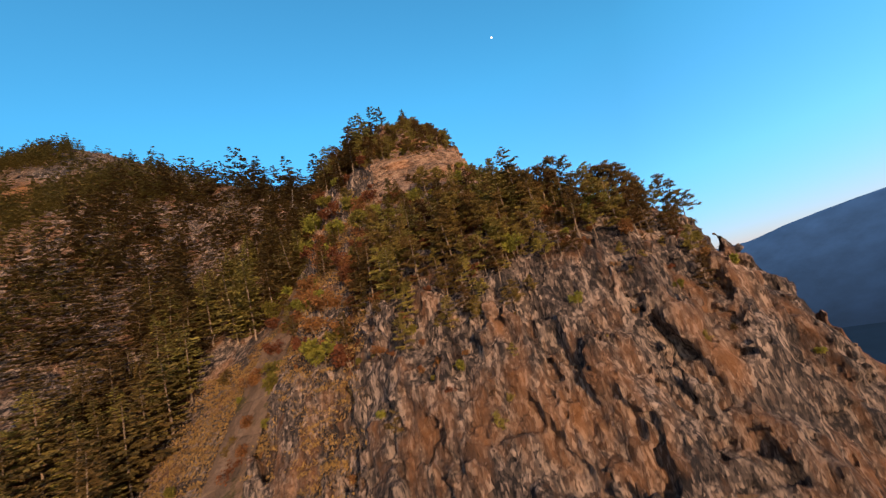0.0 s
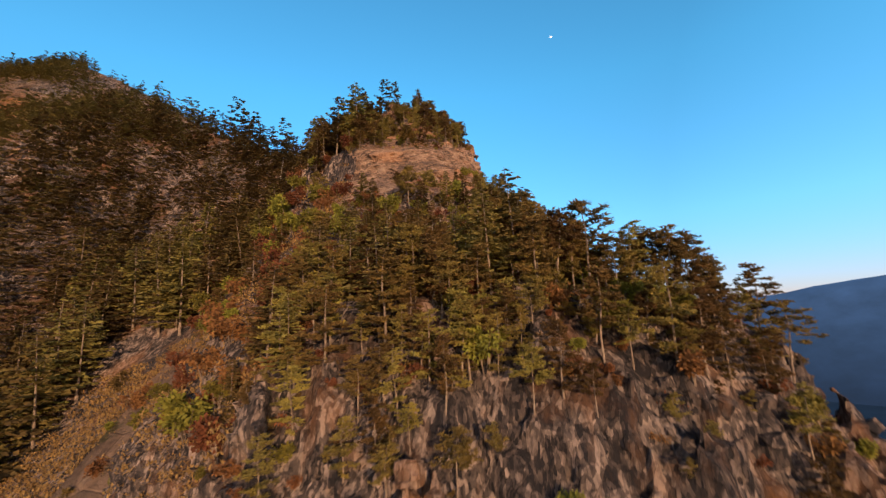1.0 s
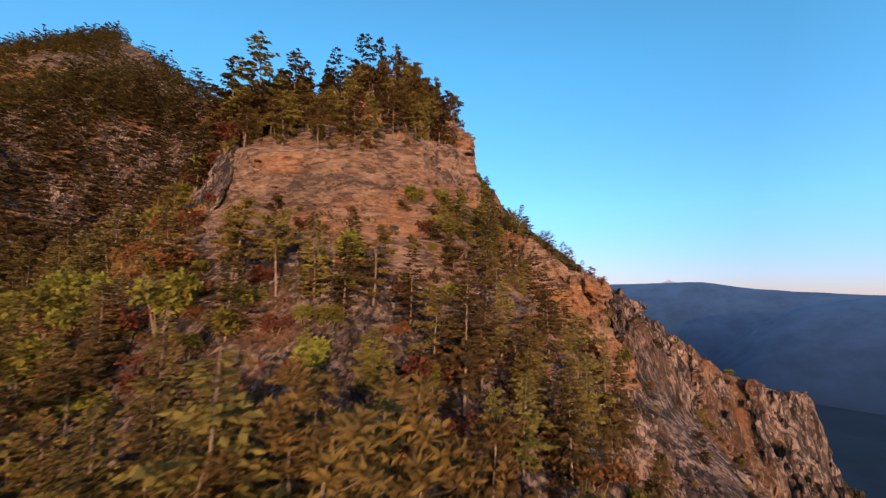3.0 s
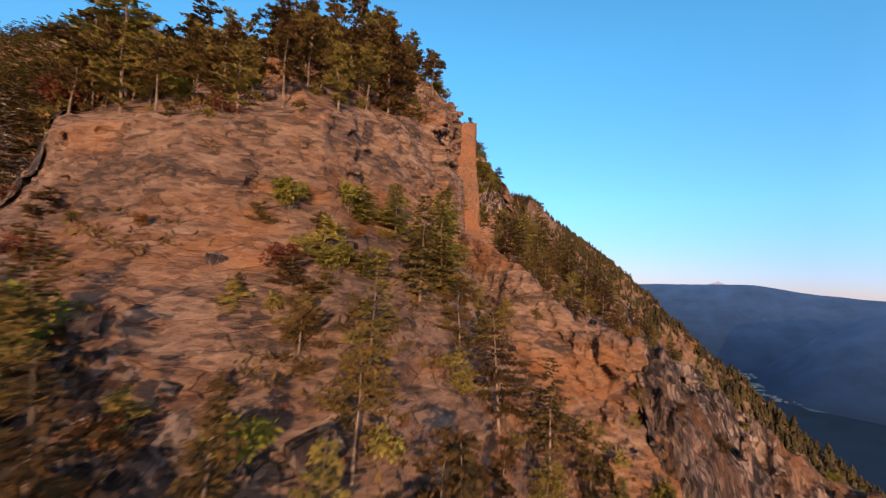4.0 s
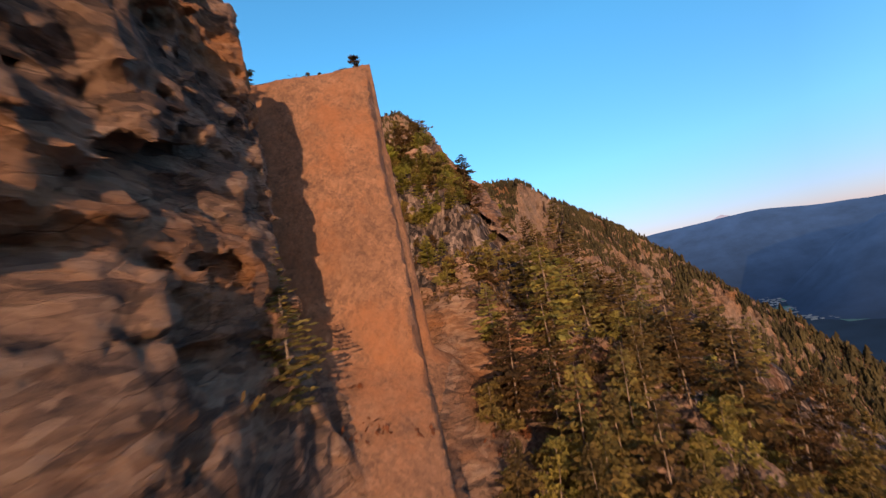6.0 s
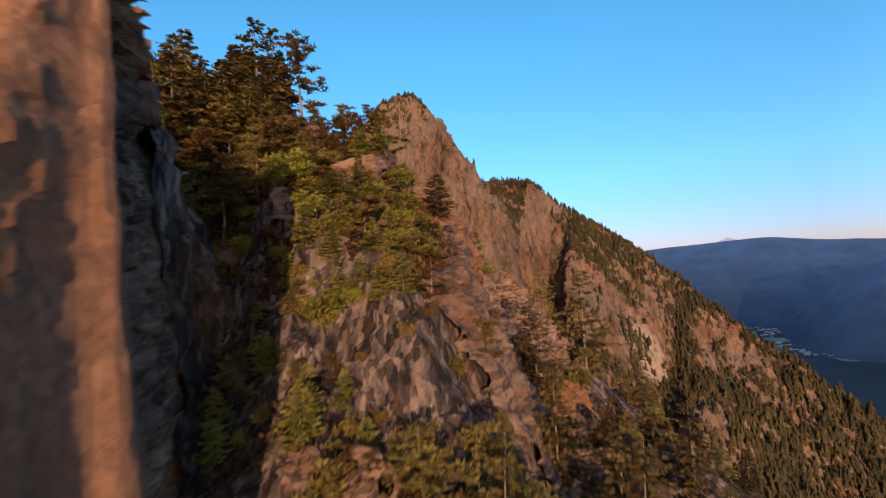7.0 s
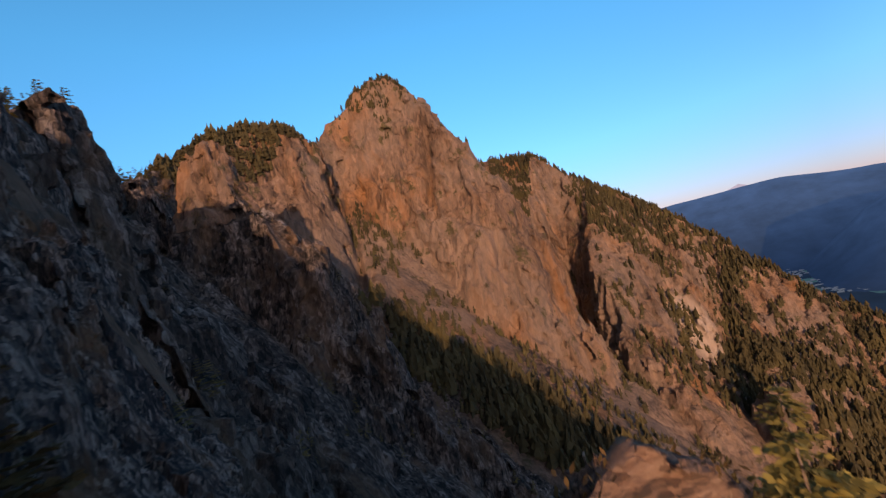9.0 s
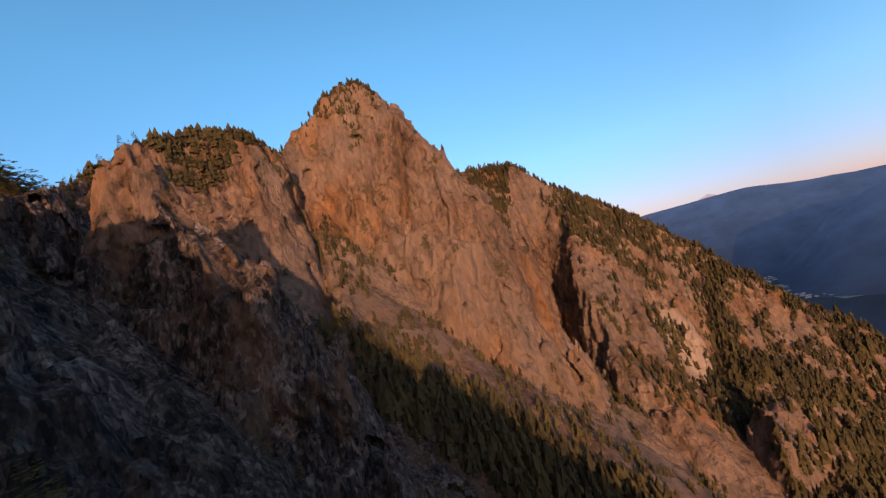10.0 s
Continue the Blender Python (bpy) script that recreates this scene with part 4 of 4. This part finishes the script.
# top of the knob
scatter(("fir", "pine"), 34, -28, -11, 92, 118, (0.9, 1.2), 1.7, 2.2, within=KNOB)
scatter(("pine",), 80, -12, 9, 88.5, 128, (0.6, 0.9), 1.7, 2.0, within=KNOB)
scatter(("dwarf", "dwarf", "shrub"), 60, -16, 9.5, 88, 128, (0.7, 1.2), 1.4, 2.0, within=KNOB)
# slope under the cliff
scatter(("fir", "pine", "fir", "young"), 30, -9, 23, 66, 80, (0.4, 0.7), 2.6, 2.0)
scatter(("pine", "fir"), 26, 14, 27, 74, 98, (0.45, 0.75), 1.9, 2.4)
scatter(("red", "red", "gold"), 80, -14, 30, 46, 80, (0.9, 1.7), 1.8, 2.4)
scatter(("shrub", "red", "gold", "dwarf", "shrub"), 120, -14, 30, 66, 98, (0.5, 1.1), 1.6, 2.4)
scatter(("dwarf", "fir"), 22, -14, 30, 68, 88, (0.35, 0.6), 2.6, 1.7)
# below the rib and on the far side of it
scatter(("shrub", "shrub", "dwarf"), 60, 21, 46, 92, 124, (0.35, 0.65), 1.8, 2.4)
scatter(("fir", "shrub", "fir"), 100, 14, 70, 125, 206, (0.5, 0.95), 2.2, 2.4)
scatter(("shrub", "gold", "red", "dwarf"), 80, 12, 50, 100, 200, (0.5, 1.1), 1.8, 2.4)
# recess past the slab, and the side spur
scatter(("fir", "pine"), 26, -34, -8, 150, 162, (0.8, 1.2), 1.8, 3.2)
scatter(("pine", "fir"), 22, -24, -5, 164, 178, (0.8, 1.25), 2.4, 2.6)
scatter(("dwarf", "gold", "shrub", "shrub"), 90, -4, 12, 146, 156.5, (0.6, 1.1), 1.1, 3.4)
scatter(("pine", "fir", "pine"), 16, -10, -1.5, 147, 154, (0.5, 0.9), 1.8, 3.2)
scatter(("shrub", "gold", "shrub", "dwarf"), 60, -8, 20, 146, 190, (0.5, 1.0), 1.6, 3.2)
scatter(("fir", "pine"), 36, 14, 44, 140, 156, (0.45, 0.75), 2.2, 3.2)
scatter(("fir", "dwarf", "pine", "fir"), 80, 13, 36, 127, 150, (0.45, 0.8), 1.6, 2.8)
scatter(("young", "dwarf", "shrub", "young"), 120, 4, 12.5, 142, 158, (0.35, 0.75), 0.85, 6.0, near=3.2)
scatter(("dwarf", "dwarf", "pine"), 40, -5, 6, 152, 162, (0.5, 0.85), 1.2, 4.0)
scatter(("fir", "pine"), 22, -18, -5, 150, 163, (0.8, 1.15), 1.8, 4.0)
for x, y, s in ((-3.4, 172.5, 1.3), (-5.6, 174.5, 1.4), (-7.4, 171.5, 1.2), (-4.6, 168.5, 1.0), (-9.5, 173.0, 1.3)):
    grow("fir", x, y, s, 0.3, wide=1.1)
grow("fir", 10.6, 163.0, 0.62, 0.3, wide=1.4, form=0)
grow("fir", 9.3, 157.4, 0.4, 0.3, wide=1.5, form=3)
for x, y, s in ((14.6, 130.0, 1.0), (15.4, 127.5, 0.8), (13.6, 133.0, 1.0), (16.5, 132.0, 1.2), (14.0, 136.0, 0.9)):
    grow("dwarf", x, y, s, 0.2)
for x, y, s, w in ((14.6, 99.4, 1.6, 1.1), (12.2, 96.8, 1.05, 1.25), (15.8, 97.0, 1.1, 1.4), (10.6, 94.6, 0.8, 1.3)):
    grow("young", x, y, s, 0.05, wide=w)
for x, y, s in ((12.0, 89.0, 0.42), (13.2, 90.4, 0.46), (10.8, 90.2, 0.4), (9.4, 153.4, 0.4), (7.4, 151.0, 0.5), (5.6, 149.6, 0.5)):
    grow("young", x, y, s, 0.05, wide=1.2)
for x, y, s in ((15.8, 96.4, 0.9), (15.4, 99.2, 1.0), (16.6, 95.0, 0.7), (17.6, 100.0, 0.8)):
    grow("dwarf", x, y, s, 0.2)
for x, y, s in ((11.3, 89.3, 0.85), (12.6, 90.2, 0.95), (13.6, 91.4, 0.7), (12.6, 88.0, 0.75), (10.2, 90.6, 0.7), (14.6, 87.6, 0.6), (12.8, 86.2, 0.8), (11.4, 87.0, 0.7), (15.6, 88.8, 0.5), (10.0, 85.2, 0.8)):
    grow("dwarf", x, y, s, 0.3, wide=1.15)
for x, y, z, s in ((9.0, 122.4, 36.2, 0.42), (10.2, 121.6, 34.0, 0.36), (8.0, 123.2, 37.5, 0.3)):
    grow("fir", x, y, s, 0.3, z, wide=1.3)
for x, y, s in ((7.5, 136.3, 0.5), (4.6, 134.6, 0.28), (6.6, 135.9, 0.3)):
    grow("dwarf", x, y, s, 0.3)
for k, (x, y, s) in enumerate(((-51, 141, 1.3), (-46, 139, 1.0), (5, 60, 0.9), (22, 57, 0.8))):
    grow("snag", x, y, s, form=k % 2)


def far_wood(name, spots, label, mat=None):
    """A distant wood: many small ragged conifers in one mesh."""
    r = np.random.RandomState(11)
    n, sides, tiers = len(spots), 6, 4
    verts, tris = [], []
    size = r.uniform(0.65, 1.35, n) * spots[:, 3]
    base = 0
    for t in range(tiers):
        z0, z1, w = 0.04 + 0.21 * t, 0.42 + 0.19 * t, 0.25 - 0.04 * t
        a = np.linspace(0, 2 * np.pi, sides, endpoint=False)[None, :] + r.uniform(0, 6, (n, 1))
        rad = w * size[:, None] * r.uniform(0.25, 1.45, (n, sides))
        ringp = np.stack((spots[:, :1] + rad * np.cos(a), spots[:, 1:2] + rad * np.sin(a), spots[:, 2:3] + size[:, None] * (z0 + r.uniform(-0.07, 0.07, (n, sides)))), 2)
        tip = np.stack((spots[:, 0], spots[:, 1], spots[:, 2] + size * z1), 1)[:, None, :]
        block = np.concatenate((ringp, tip), 1).reshape(-1, 3)
        k = base + np.arange(n)[:, None] * (sides + 1)
        for s in range(sides):
            tris.append(np.concatenate((k + s, k + (s + 1) % sides, k + sides), 1))
        verts.append(block)
        base += len(block)
    ob = sheet(name, np.concatenate(verts), np.concatenate(tris), mat or FOREST)
    ob.data.polygons.foreach_set("use_smooth", np.zeros(len(ob.data.polygons), bool))
    return tagged(ob, label, "woods", kind="stuff")


SHEETS = [BVHTree.FromObject(ob, bpy.context.evaluated_depsgraph_get()) for ob in (spur, side, bowl, face)]


def off_scree(x, y, z):
    """Clear of the scree fan under the pale scar, and of the crag beside it."""
    return ~((x > 24) & (x < 88) & (y > 390) & (y < 462)) & (np.hypot(x - 100, y - 442) > 13)


def wood_spots(count, x0, x1, y0, y1, tall, steepest, seed, patch=0.0, test=None):
    """Places for trees of a wood: x, y, the rock's height there and the tree's own height."""
    r = np.random.RandomState(seed)
    x, y = r.uniform(x0, x1, count), r.uniform(y0, y1, count)
    z = height(x, y)
    e = 2.5
    g = np.hypot(height(x + e, y) - height(x - e, y), height(x, y + e) - height(x, y - e)) / (2 * e)
    p = np.stack((x, y, z), 1)
    keep = (g < steepest) & (value_noise(p, 34, 2) + 0.6 * value_noise(p, 13, 3) > patch) & (z > -400)
    if test is not None:
        keep &= test(x, y, z)
    t = tall * r.uniform(0.7, 1.2, count)
    spots = np.stack((x, y, z, t), 1)[keep]
    for spot in spots:
        hits = [tree.ray_cast(Vector((spot[0], spot[1], spot[2] + 14)), Vector((0, 0, -1)), 26.0)[0] for tree in SHEETS]
        spot[2] = max([hit.z for hit in hits if hit is not None], default=spot[2])
    spots[:, 2] -= 0.5
    return spots


def near_wood(name, spots, label, gap=1.0):
    """A wood near enough to show its boughs, joined into one mesh."""
    r = np.random.RandomState(17)
    forms = [conifer(random.Random(40 + k), 10, 2.6, 0.08, gap=gap, droop=0.3) for k in range(3)]
    verts, tris, base = [], [], 0
    for k, (trunk, crown) in enumerate(forms):
        mine = spots[k::3]
        v = np.array([tuple(p) for p in crown[0]])
        v[:, :2] *= 1.15 if gap < 1.5 else 1.4
        f = np.array(crown[1])
        a, s = r.uniform(0, 6.28, len(mine)), mine[:, 3] / 10 * r.uniform(0.7, 1.3, len(mine))
        c, d = np.cos(a)[:, None], np.sin(a)[:, None]
        x = (v[None, :, 0] * c - v[None, :, 1] * d) * s[:, None] + mine[:, :1]
        y = (v[None, :, 0] * d + v[None, :, 1] * c) * s[:, None] + mine[:, 1:2]
        z = v[None, :, 2] * s[:, None] + mine[:, 2:3]
        verts.append(np.stack((x, y, z), 2).reshape(-1, 3))
        tris.append((np.arange(len(mine))[:, None, None] * len(v) + f[None]).reshape(-1, 3) + base)
        base += len(mine) * len(v)
    return tagged(sheet(name, np.concatenate(verts), np.concatenate(tris), NEEDLES, False), label, "woods", kind="stuff")


near_wood("gully_wood", np.concatenate((
    wood_spots(420, -130, -34, 62, 178, 15, 2.6, 51, -0.9, lambda x, y, z: (x < -60) | (y > 98)),
    wood_spots(120, -60, -10, 112, 152, 11, 2.2, 52, -0.9),
    wood_spots(160, 60, 115, 90, 215, 10, 2.6, 53, -0.9),
)), "tall dark firs crowding the gully and the slope above")
near_wood("bowl_wood", np.concatenate((
    wood_spots(360, -130, 40, 198, 318, 4.6, 2.2, 54, 0.0),
    wood_spots(260, -125, -25, 205, 300, 4.6, 2.6, 55, -1.1, lambda x, y, z: z > 68),
    wood_spots(420, -190, -60, 205, 330, 6.5, 3.2, 56, -1.1, lambda x, y, z: z > 82),
    wood_spots(200, -125, -10, 205, 318, 3.0, 3.2, 57, -0.2),
)), "small dark conifers on the ledges of a rocky bowl")
near_wood("hillside_wood", np.concatenate((
    wood_spots(3600, -420, -100, 90, 330, 12, 2.0, 1, -0.45, lambda x, y, z: ((y < 205) | (x < -195)) & (np.hypot(x + 126, y - 128) > 13) & (np.hypot((x + 216) / 2, y - 204) > 11) & (np.hypot(x + 187, y - 224) > 14)),
    wood_spots(500, -90, -40, 150, 205, 4.0, 2.5, 2, -0.8),
)), "dense dark conifers over the hill above the gully", 2.1)
far_wood("face_wood", np.concatenate((
    wood_spots(3000, -220, -30, 300, 440, 3.8, 1.45, 3, -0.6, lambda x, y, z: z > 70),
    wood_spots(2200, -190, 60, 318, 480, 5, 1.3, 4, -0.25),
    wood_spots(8000, -140, 330, 440, 680, 6, 1.5, 5, -0.30, lambda x, y, z: z > -75),
    wood_spots(5200, -60, 175, 535, 625, 5.5, 1.7, 21, -1.3, lambda x, y, z: z > 10),
    wood_spots(2600, 20, 330, 360, 600, 8, 1.6, 9, -0.1, lambda x, y, z: (z < -40) & off_scree(x, y, z)),
    wood_spots(1500, -84, 40, 318, 372, 8, 3.0, 12, -1.2, lambda x, y, z: np.abs(y - 338 - 0.12 * x) < 20),
    wood_spots(7500, 80, 330, 440, 600, 6, 2.8, 13, -0.5, lambda x, y, z: (z < 20) & (x > 96) & off_scree(x, y, z)),
    wood_spots(900, -160, -60, 440, 500, 3.2, 2.0, 14, -0.9, lambda x, y, z: z > 176),
    wood_spots(1800, -190, -140, 330, 430, 4.5, 1.6, 15, -0.9),
    wood_spots(3200, -206, -138, 316, 392, 7, 3.6, 16, -1.3, lambda x, y, z: z > 112 + np.clip(1.2 * (x + 165), -6, 40)),
    wood_spots(1000, -160, -104, 436, 482, 4, 3.2, 17, -1.2, lambda x, y, z: z > 178 - 0.9 * (x + 130)),
    wood_spots(1500, 90, 180, 400, 520, 7, 3.0, 18, -0.5, off_scree),
)), "conifers along the ridges and ledges of the rock face")
far_wood("lower_wood", np.concatenate((
    wood_spots(9500, 60, 330, 60, 520, 8, 2.6, 7, -1.1, lambda x, y, z: ((x > 105) | (y > 215)) & off_scree(x, y, z)),
    wood_spots(1600, 200, 620, 380, 760, 13, 2.2, 8, -0.9),
)), "dark woods on the lower slopes")


# ---- low plants and loose stone on the slopes ----


def low_plants(name, count, x0, x1, y0, y1, seed, material, size, label, patch):
    """Tufts of grass and creeping shrubs in one mesh."""
    r = np.random.RandomState(seed)
    x, y = r.uniform(x0, x1, count), r.uniform(y0, y1, count)
    e = 0.6
    g = np.hypot(height(x + e, y) - height(x - e, y), height(x, y + e) - height(x, y - e)) / (2 * e)
    z = height(x, y)
    p = np.stack((x, y, z), 1)
    p = p[(g < (3.0 if material in (STRAW, YELLOW) else 1.6)) & (value_noise(p, 7, 3) + 0.7 * value_noise(p, 2.2, 1) > patch)]
    p[:, 2] = settled(p[:, 0], p[:, 1], p[:, 2])
    n, k = len(p), 9
    a = r.uniform(0, 6.28, (n, k))
    up = r.uniform(0.15, 1.1, (n, k))
    length = size * r.uniform(0.5, 1.2, (n, k))
    foot = p[:, None, :] + np.stack((r.normal(0, size, (n, k)), r.normal(0, size, (n, k)), r.uniform(-0.15, 0.12, (n, k))), 2)
    way = np.stack((np.cos(a) * np.cos(up), np.sin(a) * np.cos(up), np.sin(up)), 2) * length[..., None]
    side = np.stack((-np.sin(a), np.cos(a), 0 * a), 2) * (0.22 * length)[..., None]
    verts = np.stack((foot, foot + 0.5 * way + side, foot + way, foot + 0.5 * way - side), 2).reshape(-1, 3)
    tri = np.arange(n * k)[:, None] * 4
    quads = np.concatenate((tri, tri + 1, tri + 2, tri + 3), 1)
    return tagged(sheet(name, verts, quads, material, False), label, "plants", kind="stuff")


low_plants("creeping_shrubs", 5200, -16, 46, 62, 120, 21, PINE, 0.42, "patches of low olive-green plants on the slope", 0.18)
low_plants("dry_grass", 6200, -16, 50, 42, 200, 22, RUSSET, 0.34, "dry russet grass between the rocks", 0.1)
low_plants("crest_plants", 8000, -6, 24, 140, 190, 23, PINE, 0.4, "yellow-green low plants on the crest", 0.0)

low_plants("dry_bracken", 11000, -60, -13, 44, 92, 24, STRAW, 0.5, "straw-coloured bracken on a sunlit slope", -0.5)


def stone_mesh(seed, squash):
    """An angular block with knocked-off corners."""
    r = random.Random(seed)
    bm = bmesh.new()
    bmesh.ops.create_cube(bm, size=1.0)
    bmesh.ops.bevel(bm, geom=bm.verts[:] + bm.edges[:], offset=0.16, segments=1, affect="EDGES")
    for v in bm.verts:
        v.co += Vector((r.uniform(-0.13, 0.13), r.uniform(-0.13, 0.13), r.uniform(-0.1, 0.1)))
        v.co.z *= squash
    me = bpy.data.meshes.new("boulder")
    bm.to_mesh(me)
    bm.free()
    me.materials.append(ROCK)
    return me


STONES = [stone_mesh(k, (0.7, 0.9, 0.55, 0.8)[k]) for k in range(4)]


def strew(count, x0, x1, y0, y1, size, steepest=1.5):
    r = np.random.RandomState(rnd.randrange(10 ** 6))
    x, y = r.uniform(x0, x1, count * 6), r.uniform(y0, y1, count * 6)
    z, g = survey(x, y)
    z = settled(x, y, z)
    for made, k in enumerate(np.nonzero(g < steepest)[0][:count]):
        ob = new("boulder", STONES[made % 4])
        d = rnd.uniform(*size) * rnd.uniform(0.6, 1.2)
        ob.matrix_basis = Matrix.LocRotScale((x[k], y[k], z[k] + 0.08 * d), Euler((rnd.uniform(-0.4, 0.4), rnd.uniform(-0.4, 0.4), rnd.uniform(0, 6.28))), (d, d * rnd.uniform(0.7, 1.2), d))
        tagged(ob, "angular brown boulder lying on the stony slope", "rock", "boulders on the slope")


strew(70, -12, 34, 64, 106, (0.5, 1.5))
strew(40, -4, 40, 40, 54, (0.6, 1.8), 2.2)
strew(40, 16, 58, 100, 122, (0.4, 1.0))
strew(40, -4, 18, 150, 188, (0.4, 1.2))
